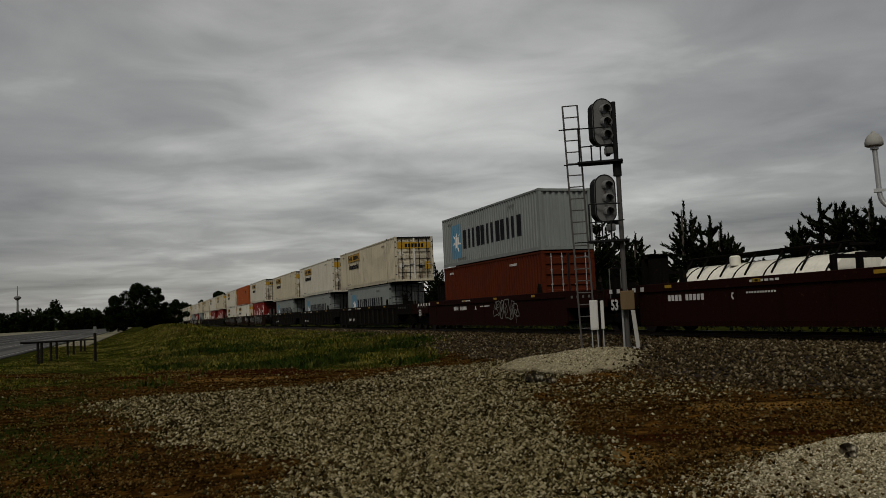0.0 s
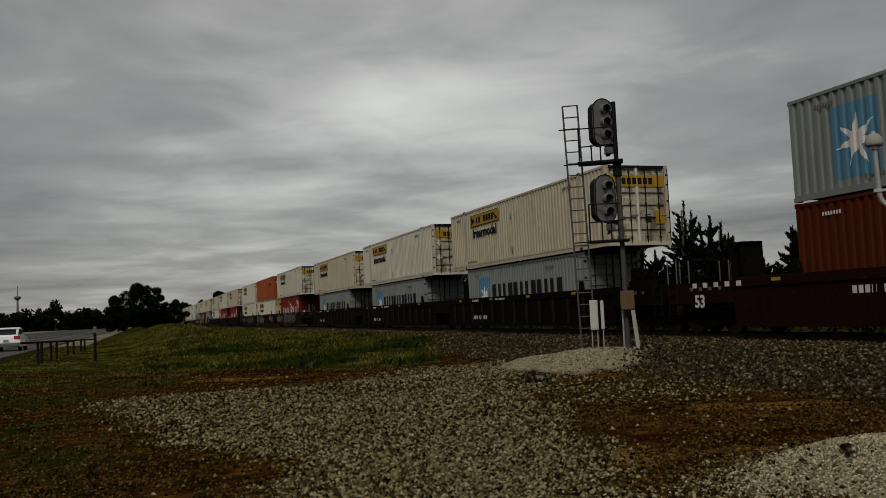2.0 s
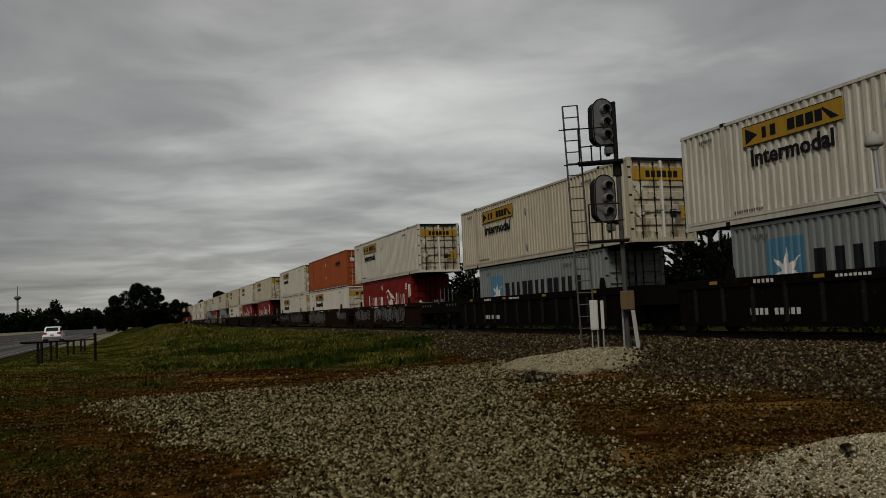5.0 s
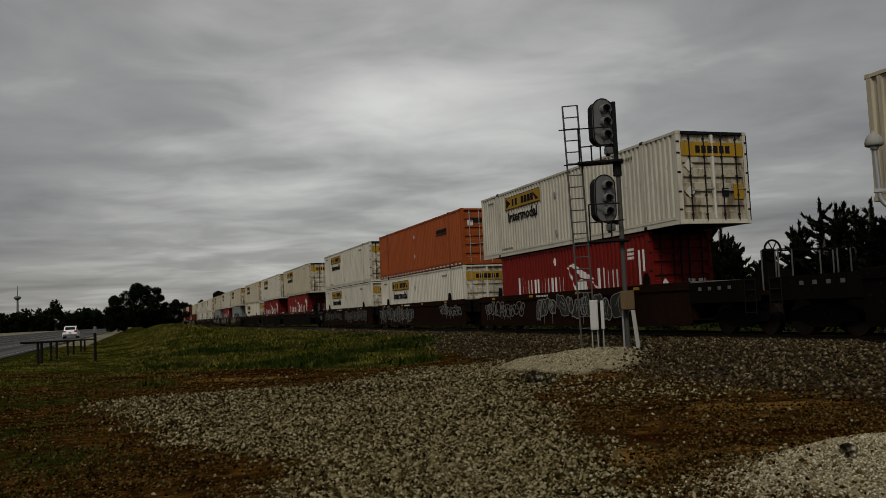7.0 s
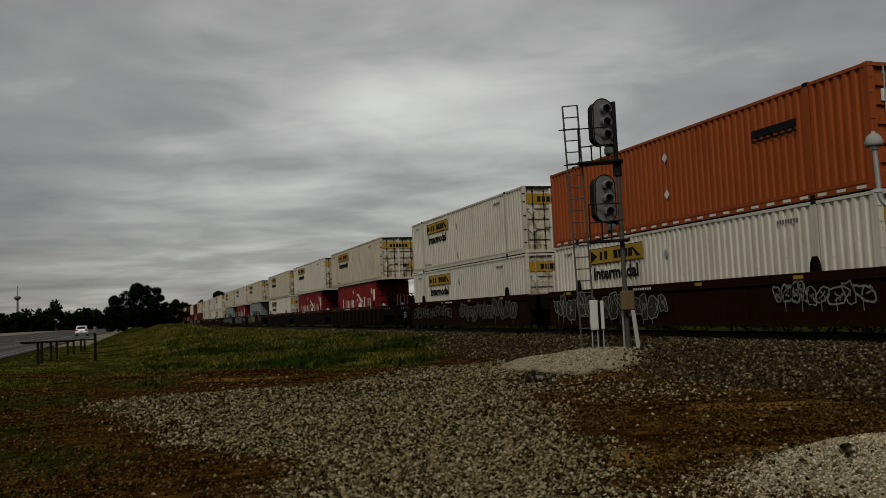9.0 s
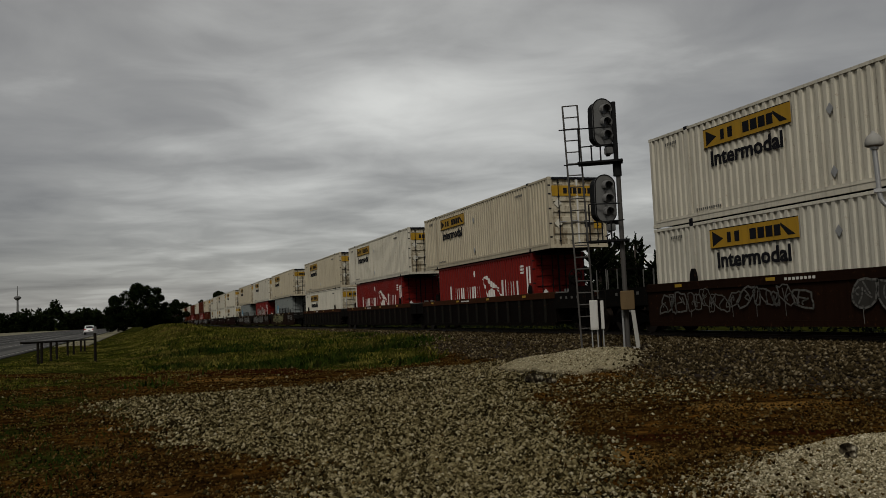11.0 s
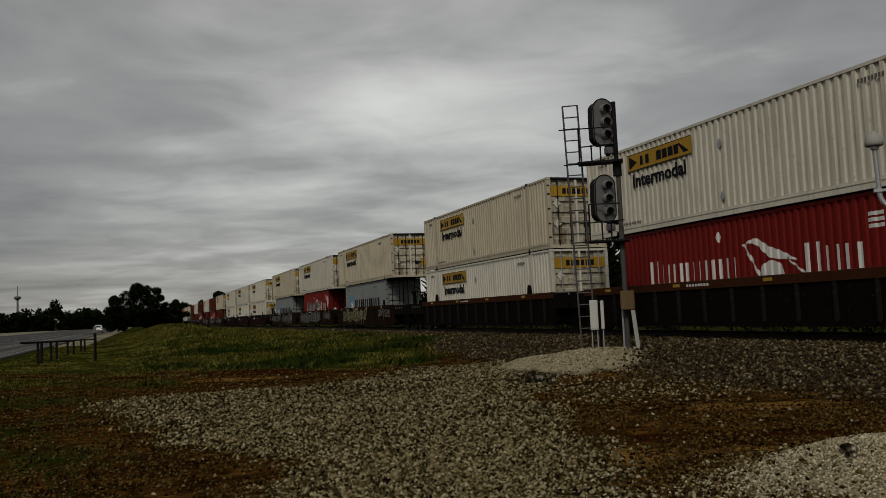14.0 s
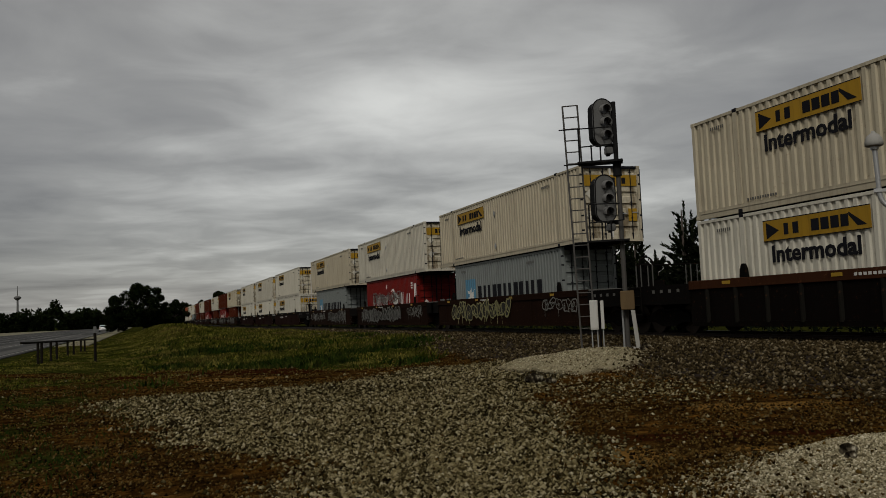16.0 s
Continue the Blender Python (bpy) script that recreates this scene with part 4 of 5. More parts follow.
# ---- well cars ----
def graffiti(car, x, y0, y1, z0, z1, mat, seed, fill=None, thick=(0.012, 0.026)):
    """Sprayed blocky outlines, some filled, with inner strokes and drips, as thin raised bands."""
    rnd = random.Random(seed)
    s, back = Shape(), Shape()

    def stroke(pts, t, shut=False):
        for (a, b), (c, d) in zip(pts, pts[1:] + (pts[:1] if shut else [])):
            ln = math.hypot(c - a, d - b) + 1e-6
            ey, ez = (c - a) / ln * t * 0.6, (d - b) / ln * t * 0.6
            ny, nz = (d - b) / ln * t, -(c - a) / ln * t
            a, b, c, d = a - ey, b - ez, c + ey, d + ez
            s.prism([(a - ny, b - nz), (a + ny, b + nz), (c + ny, d + nz), (c - ny, d - nz)], 0, x - 0.004, x)

    y, h = y1, z1 - z0
    while y > y0 + 0.3:
        w = rnd.uniform(0.35, 0.95) * min(1.0, h)
        lo, hi = z0 + h * rnd.uniform(0, 0.25), z1 - h * rnd.uniform(0, 0.30)
        lean = rnd.uniform(-0.35, 0.35)
        out, k = [], 14
        for i in range(k):
            a = 2 * math.pi * i / k
            ca, sa = math.cos(a), math.sin(a)
            r = 1 / max(abs(ca), abs(sa)) ** rnd.uniform(0.2, 1.0) * rnd.uniform(0.78, 1.1)
            out.append((y - w / 2 + w * 0.5 * min(1.1, r * 0.9) * ca + lean * sa * w, (lo + hi) / 2 + (hi - lo) * 0.5 * max(-1, min(1, r * 0.9 * sa))))
        t = rnd.uniform(*thick)
        stroke(out, t, True)
        if fill:
            back.add([(x - 0.0015, a, b) for a, b in out], [tuple(range(k))])
        for _ in range(rnd.randint(2, 4)):
            f0, f1 = rnd.uniform(-0.3, 0.3), rnd.uniform(-0.3, 0.3)
            g0, g1 = rnd.uniform(0.1, 0.5), rnd.uniform(0.5, 0.9)
            bend = rnd.uniform(-0.2, 0.2)
            stroke([(y - w / 2 + w * (f0 + (f1 - f0) * q + bend * math.sin(math.pi * q)), lo + (hi - lo) * (g0 + (g1 - g0) * q)) for q in (0, 0.25, 0.5, 0.75, 1)], t * 0.8)
        if rnd.random() < 0.4:
            stroke([(y - w * 0.4, lo + 0.1), (y - w * 0.41, z0 - 0.08)], 0.009)
        y -= w * rnd.uniform(0.68, 1.0)
    g = tagged(part("graffiti", s, mat, car, "loose chalky painted outlines and strokes"), kind="stuff")
    if fill:
        part("graffiti_fill", back, fill, g, "dull sprayed fill")


def make_truck(parent, y, name="truck"):
    s = Shape()
    s.box(-0.9, 0.9, y - 0.2, y + 0.2, 0.45, 0.72)
    t = part(name, s, STEEL_DARK, parent)
    for sx in (-1, 1):
        a, b = sorted((sx * 0.90, sx * 1.06))
        f = Shape().prism([(y - 1.15, 0.36), (y - 1.15, 0.58), (y - 0.5, 0.78), (y + 0.5, 0.78), (y + 1.15, 0.58), (y + 1.15, 0.36), (y + 0.75, 0.36), (y + 0.35, 0.22), (y - 0.35, 0.22), (y - 0.75, 0.36)], 0, a, b)
        part("side_frame", f, STEEL_DARK, t)
        for dy in (-0.89, 0.89):
            w = Shape().tube((sx * 0.69, y + dy, 0.457), (sx * 0.82, y + dy, 0.457), 0.457, 20)
            w.tube((sx * 0.66, y + dy, 0.457), (sx * 0.69, y + dy, 0.457), 0.485, 20)
            w.tube((sx * 0.82, y + dy, 0.457), (sx * 0.98, y + dy, 0.457), 0.11, 10)
            part("wheel", w, RAIL_STEEL, t)


def make_well_car(style, near_long, far_long, seed):
    """One unit of a well car: 53-foot well from y -0.35 to 16.5, end decks over the trucks."""
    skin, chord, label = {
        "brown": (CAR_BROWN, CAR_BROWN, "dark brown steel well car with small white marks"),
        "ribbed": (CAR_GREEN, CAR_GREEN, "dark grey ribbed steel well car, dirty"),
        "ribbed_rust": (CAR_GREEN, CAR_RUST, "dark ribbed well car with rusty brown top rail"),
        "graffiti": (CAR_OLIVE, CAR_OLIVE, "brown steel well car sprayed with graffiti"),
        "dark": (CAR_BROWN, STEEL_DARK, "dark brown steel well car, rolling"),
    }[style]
    c = thing("well_car", label, "freight car")
    w = 1.47
    y0, y1 = -0.4, 16.55
    for side in (-1, 1):
        a, b = sorted((side * w, side * (w - 0.12)))
        part("top_chord", Shape().chamfer(a, b, y0, y1, 1.32, 1.58, 0.015), chord, c)
        a2, b2 = sorted((side * (w - 0.05), side * (w - 0.09)))
        part("side_plate", Shape().box(a2, b2, y0, y1, 0.34, 1.33), skin, c)
        a3, b3 = sorted((side * (w - 0.01), side * (w - 0.2)))
        part("bottom_chord", Shape().box(a3, b3, y0 + 0.1, y1 - 0.1, 0.25, 0.40), skin, c)
        if style.startswith("ribbed"):
            rib = Shape().prism([(side * (w - 0.05), -0.05), (side * (w + 0.035), -0.03), (side * (w + 0.035), 0.03), (side * (w - 0.05), 0.05)], 2, 0.36, 1.32).mesh("rib", RIB_STEEL)
            for i in range(13):
                r = part("rib", rib, RIB_STEEL, c)
                r.location = (0, 0.5 + i * 1.265, 0)
        else:
            rib = Shape().box(side * (w - 0.05) - 0.02, side * (w - 0.05) + 0.02, -0.04, 0.04, 0.36, 1.32).mesh("rib", skin)
            for i in range(5):
                r = part("rib", rib, skin, c)
                r.location = (0, 1.0 + i * 3.55, 0)
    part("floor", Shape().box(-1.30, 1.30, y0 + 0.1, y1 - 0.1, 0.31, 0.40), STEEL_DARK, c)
    for side in (-1, 1):
        for y in (1.93, 14.05):
            part("corner_guide", Shape().prism([(y - 0.16, 1.57), (y + 0.16, 1.57), (y + 0.13, 1.80), (y + 0.05, 1.95), (y - 0.05, 1.95), (y - 0.13, 1.80)], 0, *sorted((side * (w - 0.02), side * (w - 0.10)))), STEEL_DARK, c)
    for y in (y0 - 0.03, y1 + 0.03):
        part("end_sill", Shape().chamfer(-1.40, 1.40, y - 0.05, y + 0.05, 1.50, 1.58, 0.01), GRAB_GREY if style.startswith(("graffiti", "ribbed_rust")) else chord, c, "worn pale edge of the end bulkhead")
    for end, long_end in ((-1, near_long), (1, far_long)):
        ye = y0 if end < 0 else y1
        far = ye + end * (3.1 if long_end else 1.15)
        a, b = sorted((ye, far))
        d = Shape()
        d.box(-1.30, 1.30, a, b, 1.08, 1.20)
        d.box(-1.36, 1.36, ye - 0.06, ye + 0.06, 0.45, 1.45)
        deck = part("end_deck", d, skin, c)
        for side in (-1, 1):
            p, q = sorted((side * 1.46, side * 1.40))
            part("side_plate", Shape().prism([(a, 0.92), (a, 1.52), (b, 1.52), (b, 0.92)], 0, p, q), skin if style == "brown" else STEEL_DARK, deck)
            if long_end:
                lad = Shape()
                yl = far - end * 0.30
                for z in (0.62, 0.92, 1.22, 1.50):
                    lad.tube((side * 1.50, yl - 0.22, z), (side * 1.50, yl + 0.22, z), 0.016, 6)
                for dy in (-0.22, 0.22):
                    lad.tube((side * 1.50, yl + dy, 0.55), (side * 1.50, yl + dy, 1.56), 0.014, 6)
                part("step_ladder", lad, RIB_STEEL, deck)
                if side < 0:
                    m = Shape()
                    for k in range(4):
                        m.box(-1.466, -1.459, ye + end * (0.55 + 0.45 * k) - 0.07, ye + end * (0.55 + 0.45 * k) + 0.07, 1.28, 1.38)
                    tagged(part("marking", m, FAINT_INK, deck, "row of small worn grey marks"), kind="stuff")
        if long_end:
            part("coupler", Shape().box(-0.12, 0.12, min(far, far + end * 0.8), max(far, far + end * 0.8), 0.78, 1.0), STEEL_DARK, c)
            for sx in (-1.2, -0.75, 0.75, 1.2):
                part("grab_post", Shape().tube((sx, far - end * 0.12, 1.2), (sx, far - end * 0.12, 2.25), 0.022, 6), GRAB_GREY, deck)
            part("grab_rail", Shape().tube((-1.2, far - end * 0.12, 2.25), (1.2, far - end * 0.12, 2.25), 0.02, 6), STEEL_DARK, deck)
            if end < 0:
                wx, wy, wz = (-1.15, -1.65, 2.12) if style.startswith("ribbed") else (-0.75, far + 0.2, 2.27)
                ring = Shape()
                for i in range(16):
                    u, v = 2 * math.pi * i / 16, 2 * math.pi * (i + 1) / 16
                    ring.tube((wx + 0.27 * math.cos(u), wy, wz + 0.27 * math.sin(u)), (wx + 0.27 * math.cos(v), wy, wz + 0.27 * math.sin(v)), 0.028, 6)
                for i in range(3):
                    u = math.pi * i / 3
                    ring.tube((wx - 0.27 * math.cos(u), wy, wz - 0.27 * math.sin(u)), (wx + 0.27 * math.cos(u), wy, wz + 0.27 * math.sin(u)), 0.016, 5)
                part("hand_brake_wheel", ring, STEEL_DARK, deck)
                part("brake_stand", Shape().chamfer(wx - 0.16, wx + 0.14, wy + 0.03, wy + 0.30, 1.2, wz + 0.05, 0.03).box(wx + 0.14, wx + 0.75, wy + 0.1, wy + 0.9, 1.2, 1.75), STEEL_DARK, deck)
            make_truck(c, ye + end * 1.75)
        elif end > 0:
            make_truck(c, ye + 1.22)
    s = Shape()
    xs = -w - 0.0005
    if style in ("brown", "dark"):
        o = 14.88 if seed == 50 else 12.30
        flat_bars(s, -w + 0.05, o, [(i * 0.19, 0.13 + i * 0.19, 1.02, 1.20) for i in range(4)] + [(0.92 + i * 0.19, 1.05 + i * 0.19, 1.02, 1.20) for i in range(5)])
        flat_bars(s, -w + 0.05, o - 3.7, [(i * 0.11, 0.07 + i * 0.11, 1.14, 1.19) for i in range(11)])
        flat_bars(s, xs, 16.15, [(5.2 + i * 0.2, 5.34 + i * 0.2, 1.44, 1.50) for i in range(6)])
        flat_bars(s, xs, 16.15, [(-2.2 + i * 0.5, -2.0 + i * 0.5, 1.36, 1.50) for i in range(5)])
    else:
        flat_bars(s, xs, 16.15, [(6 + i * 0.14, 6.09 + i * 0.14, 1.42, 1.49) for i in range(8)])
        if style == "ribbed":
            flat_bars(s, -w + 0.05, 13.31, [(i * 0.19, 0.12 + i * 0.19, 0.56, 0.73) for i in range(4)] + [(0.95 + i * 0.2, 1.08 + i * 0.2, 0.56, 0.73) for i in range(5)])
            flat_bars(s, xs, 13.06, [(i * 0.17, 0.10 + i * 0.17, 1.40, 1.50) for i in range(5)])
    tagged(part("marking", s, DECAL_WHITE, c, "small white plain bars"), kind="stuff")
    s = Shape()
    flat_bars(s, xs, 16.15, [(1.2 + i * 4.1, 1.55 + i * 4.1, 1.43, 1.52) for i in range(4)])
    tagged(part("reflector", s, REFLECT, c, "yellow reflector strips"), kind="stuff")
    if style == "brown":
        side_text(c, "C" if seed == 50 else "A", 0.27, DECAL_WHITE, -w + 0.043, 11.82 if seed == 50 else 9.30, 1.00, "white letter")
        side_text(c, "53", 0.50, DECAL_WHITE, -1.464, 18.30, 0.80, "white number 53")
        s2 = Shape().box(-0.35, 0.35, 17.4, 17.55, 1.2, 2.62).box(-0.35, 0.35, 17.85, 18.0, 1.2, 2.62).box(-0.35, 0.35, 17.4, 18.0, 2.5, 2.66)
        part("equipment_frame", s2, STEEL_DARK, c)
    if style == "graffiti":
        quiet = seed == 6
        big = {4: (3.0, 10.2), 5: (8.0, 16.0), 10: (6.5, 14.3), 11: (4.7, 15.0)}.get(seed, (1.0 + (seed % 3) * 2, 8.0 + (seed % 3) * 2.5))
        graffiti(c, -w - 0.004, *big, 0.40, 1.54, TAG_YELLOW if seed == 10 else FAINT_INK if seed == 6 else TAG_GREY, seed, TAG_DARK, (0.022, 0.045) if seed in (10, 11) else (0.012, 0.026))
        if big[0] > 3.9:
            graffiti(c, -w - 0.004, 0.4, 3.4, 0.7, 1.45, TAG_GREY, seed + 9)
        else:
            graffiti(c, -w - 0.004, big[1] + 1.2, 15.8, 0.6, 1.4, FAINT_INK if quiet else TAG_GREY, seed + 9)
        if far_long:
            side_text(c, "53", 0.50, TAG_GREY, -1.464, 17.95, 0.72, "chalky white number 53")
    if style == "brown" and seed != 50:
        graffiti(c, -w - 0.004, 3.9, 6.8, 0.45, 1.54, TAG_GREY, seed, None, (0.011, 0.020))
    return c


def make_tank(label):
    """A tank container that lies in the well: round shell, straps and end frames."""
    t = thing("tank_container", label, "tank container")
    s = Shape()
    ring = [(0.98 * math.cos(2 * math.pi * i / 28), 0.82 + 0.82 * math.sin(2 * math.pi * i / 28)) for i in range(28)]
    s.prism(ring, 1, 0.35, 6.95)
    part("shell", s, TANK_WHITE, t, smooth=False)
    for y in (0.6, 1.7, 2.9, 4.2, 5.4, 6.5):
        b = Shape()
        b.prism([(x * 1.015, 0.82 + (z - 0.82) * 1.02) for x, z in ring], 1, y - 0.025, y + 0.025)
        part("strap", b, STEEL_DARK, t)
    for y in (0.0, 7.2):
        f = Shape()
        for sx in (-1.2, 1.2):
            f.box(sx - 0.06, sx + 0.06, y - 0.06, y + 0.06, 0, 1.55)
        f.box(-1.2, 1.2, y - 0.05, y + 0.05, 1.45, 1.55)
        f.box(-1.2, 1.2, y - 0.05, y + 0.05, 0, 0.12)
        part("end_frame", f, STEEL_DARK, t)
    f = Shape()
    f.box(-0.30, 0.55, 0.4, 6.8, 1.80, 1.86)
    for y in (0.5, 1.5, 2.6, 3.7, 4.8, 5.9, 6.7):
        f.tube((-0.86, y, 1.25), (-0.35, y + 0.1, 1.84), 0.03, 5)
    f.tube((-0.35, 0.2, 1.88), (-0.35, 7.0, 1.88), 0.03, 6)
    part("walkway", f, STEEL_DARK, t)
    part("hatch", Shape().lathe([(0.16, 1.55), (0.16, 1.80), (0.11, 1.84)], 14, (-0.45, 4.6, 0)), TANK_WHITE, t)
    return t


# near end of each unit's long box at the start, upper box, lower box, height of the upper box's foot, car
UNITS = [
    (30.53, "star_top", "rust", 3.35, "brown"),
    (53.91, "tan", "star", 3.04, "ribbed"),
    (73.25, "cream", "star", 3.04, "ribbed"),
    (92.48, "tan", "star", 3.04, "ribbed"),
    (116.02, "cream", "red", 3.34, "graffiti"),
    (135.04, "orange", "white_low", 3.34, "graffiti"),
    (153.90, "cream", "white_low", 3.34, "graffiti"),
    (177.48, "tan", "red", 3.34, "ribbed_rust"),
    (196.91, "cream", "red", 3.34, "ribbed_rust"),
    (216.37, "tan", "white_low", 3.34, "ribbed_rust"),
    (239.56, "tan", "star_high", 3.34, "graffiti"),
    (258.53, "cream", "red", 3.34, "graffiti"),
    (277.78, "tan", "star_high", 3.34, "graffiti"),
    (301.01, "cream", "white_low", 3.32, "dark"),
    (320.3, "cream", "white_low", 3.32, "dark"),
    (339.6, "cream", "white_low", 3.32, "dark"),
    (363.1, "tan", "rust", 3.32, "graffiti"),
    (382.4, "rust_long", "red", 3.32, "graffiti"),
    (401.7, "cream", "rust", 3.32, "graffiti"),
    (425.2, "rust_long", "red", 3.32, "dark"),
    (444.5, "cream", "rust", 3.32, "dark"),
    (463.8, "rust_long", "rust", 3.32, "dark"),
    (487.3, "cream", "star_high", 3.32, "ribbed"),
    (506.6, "cream", "white_low", 3.32, "ribbed"),
    (525.9, "orange", "white_low", 3.32, "ribbed"),
]
TRAIN = []      # (thing, start y, height)


def build_train():
    protos, cars = {}, {}

    def take(key):
        if key not in protos:
            protos[key] = PROTOS[key]()
            return protos[key]
        return copy_thing(protos[key], Matrix.Identity(4))

    for i, (y, top, low, foot, style) in enumerate(UNITS):
        seed = i
        n, f = i == 0 or i % 3 == 1, i == 0 or i % 3 == 0
        key = (style, n, f) if i > 15 else (style, n, f, i)
        if key in cars:
            car = copy_thing(cars[key], Matrix.Identity(4))
        else:
            car = cars[key] = make_well_car(style, n, f, seed)
        tagged(car, group="cars of the freight train")
        TRAIN.append((car, y, 0.0))
        lo = tagged(take(low), group="lower containers of the train")
        TRAIN.append((lo, y if low == "white_low" else y + 1.98, 0.42))
        if i == 11:
            graffiti(lo, -1.228, 3.2, 10.4, 1.16, 2.10, TAG_GREY, 77, None, (0.020, 0.040))
        up = tagged(take(top), group="upper containers of the train")
        TRAIN.append((up, y + (1.98 if top == "star_top" else 0.0), foot))
    lead = tagged(make_well_car("brown", 1, 0, 50), group="cars of the freight train")
    TRAIN.append((lead, 8.4, 0.0))
    tank = make_tank("white tank container with dark straps, sitting in well car")
    TRAIN.append((tank, 8.6, 0.42))
    TRAIN.append((copy_thing(tank, Matrix.Identity(4)), 16.6, 0.42))


build_train()
TRAVEL = [(0, 0.0), (0.5, 5.83), (1, 13.60), (1.5, 20.15), (2, 26.98), (3, 40.4), (3.5, 46.93), (4, 53.85), (6.5, 86.72), (7, 93.50),
          (7.5, 99.80), (8, 106.7), (8.5, 113.50), (9, 120.0), (11.5, 152.72), (12, 159.45), (12.5, 166.0), (13, 172.40), (13.5, 179.1), (14, 184.85),
          (14.5, 191.8), (15, 198.15), (16, 210.8)]


# ---- signal ----
def build_signal():
    """Local axes: x to the side away from the ladder, y away from the road, z up."""
    sig = thing("railway_signal", "tall grey signal mast with two black signal heads", "railway signal", at=pose(12.8, 21.33, 0, 0, 0, -31))
    part("mast", Shape().tube((0, 0, -0.42), (0, 0, 4.9), 0.066, 14), MAST_GREY, sig)
    part("mast_top", Shape().tube((-0.03, 0, 4.85), (-0.03, 0, 6.72), 0.066, 14), SIGNAL_BLACK, sig)
    part("collar", Shape().tube((-0.02, 0, 4.6), (-0.02, 0, 4.95), 0.12, 14), SIGNAL_BLACK, sig)
    part("base_plate", Shape().chamfer(-0.20, 0.20, -0.20, 0.20, -0.42, -0.20, 0.02), CONCRETE, sig)
    # ladder
    lad = part("ladder", Shape().tube((-1.27, 0.05, -0.30), (-1.46, 0.05, 6.73), 0.026, 8), MAST_GREY, sig)
    part("ladder_rail", Shape().tube((-0.90, 0.05, 0.9), (-1.04, 0.05, 6.73), 0.026, 8), MAST_GREY, lad)
    for i in range(20):
        z = 0.36 + i * 0.335
        k = (z + 0.30) / 6.9
        part("rung", Shape().tube((-1.27 - 0.19 * k, 0.05, z), (-0.875 - 0.165 * k, 0.05, z), 0.019, 6), MAST_GREY, lad)
    # platforms with rails
    for z, x0, x1, hand in ((5.02, -1.50, 0.14, (5.45, 5.98)), (2.78, -1.32, 0.20, (3.30, 3.82))):
        s = Shape()
        s.box(x0 + 0.40, x1, -0.30, -0.25, z - 0.03, z + 0.02)
        s.box(x0 + 0.40, x1, 0.25, 0.30, z - 0.03, z + 0.02)
        s.box(x0, x0 + 0.40, 0.02, 0.06, z - 0.015, z + 0.015)
        s.box(x0 + 0.40, x1, -0.25, 0.25, z - 0.012, z - 0.006)
        p = part("platform", s, SIGNAL_BLACK, sig)
        bar = Shape().box(-0.012, 0.012, -0.25, 0.25, z - 0.02, z + 0.02).mesh("grating_bar", SIGNAL_BLACK)
        for i in range(22):
            part("grating_bar", bar, SIGNAL_BLACK, p).location = (x0 + 0.42 + (x1 - x0 - 0.42) * i / 21, 0, 0)
        for x in (x0 + 0.46, x0 + 0.80, x0 + 1.05):
            part("rail_post", Shape().tube((x, -0.27, z), (x, -0.27, hand[1] if x < x0 + 0.5 else hand[0] + 0.04), 0.022, 8), SIGNAL_BLACK, p)
        part("hand_rail", Shape().tube((x0 + 0.46, -0.27, hand[0]), (x1 - 0.1, -0.27, hand[0] + 0.03), 0.018, 8), SIGNAL_BLACK, p)
        part("hand_rail", Shape().tube((x0 - 0.08 if z > 4 else x0 + 0.46, -0.27, hand[1]), (x1 - 0.2, -0.27, hand[1] - 0.02), 0.018, 8), SIGNAL_BLACK, p)
    # heads
    for zc, xc in ((6.16, -0.38), (3.98, -0.44)):
        out = []
        for i in range(24):
            a = 2 * math.pi * i / 24
            out.append((xc + 0.31 * math.cos(a), zc + 0.30 * math.sin(a) + (0.38 if math.sin(a) > 0.001 else -0.38 if math.sin(a) < -0.001 else 0)))
        hd = part("signal_head", Shape().prism([(xc + (a - xc) * 0.93 - 0.02, zc + (b - zc) * 0.95) for a, b in out], 1, 0.05, 0.34), SIGNAL_BLACK, sig)
        part("back_plate", Shape().prism(out, 1, -0.02, 0.05), SIGNAL_GREY, hd)
        rim = Shape()
        for (a, b), (c, d) in zip(out, out[1:] + out[:1]):
            rim.tube((a, -0.02, b), (c, -0.02, d), 0.016, 6)
        part("rim", rim, SIGNAL_BLACK, hd)
        for dz in (0.37, 0.0, -0.37):
            n, vs, fs = 14, [], []
            cx, cz = xc + 0.04, zc + dz
            for i in range(n + 1):
                a = math.radians(-25) + math.radians(230) * i / n
                ca, sa = math.cos(a), math.sin(a)
                vs += [(cx + 0.152 * ca, -0.02, cz + 0.152 * sa), (cx + 0.142 * ca, -0.22, cz - 0.02 + 0.142 * sa), (cx + 0.128 * ca, -0.22, cz - 0.02 + 0.128 * sa), (cx + 0.138 * ca, -0.02, cz + 0.138 * sa)]
            for i in range(n):
                for k in range(4):
                    fs.append((i * 4 + k, i * 4 + (k + 1) % 4, i * 4 + 4 + (k + 1) % 4, i * 4 + 4 + k))
            part("hood", Shape().add(vs, fs), SIGNAL_PALE, hd, "pale grey hood with its highlight in the colour")
            part("lens", Shape().tube((cx, -0.015, cz), (cx, -0.035, cz), 0.125, 18), LENS_DARK, hd)
        part("bracket", Shape().box(xc + 0.1, 0.02, 0.10, 0.20, zc - 0.72, zc - 0.60).tube((xc + 0.14, 0.1, zc - 0.95), (xc + 0.14, 0.1, zc - 0.6), 0.06, 10), SIGNAL_BLACK, hd)
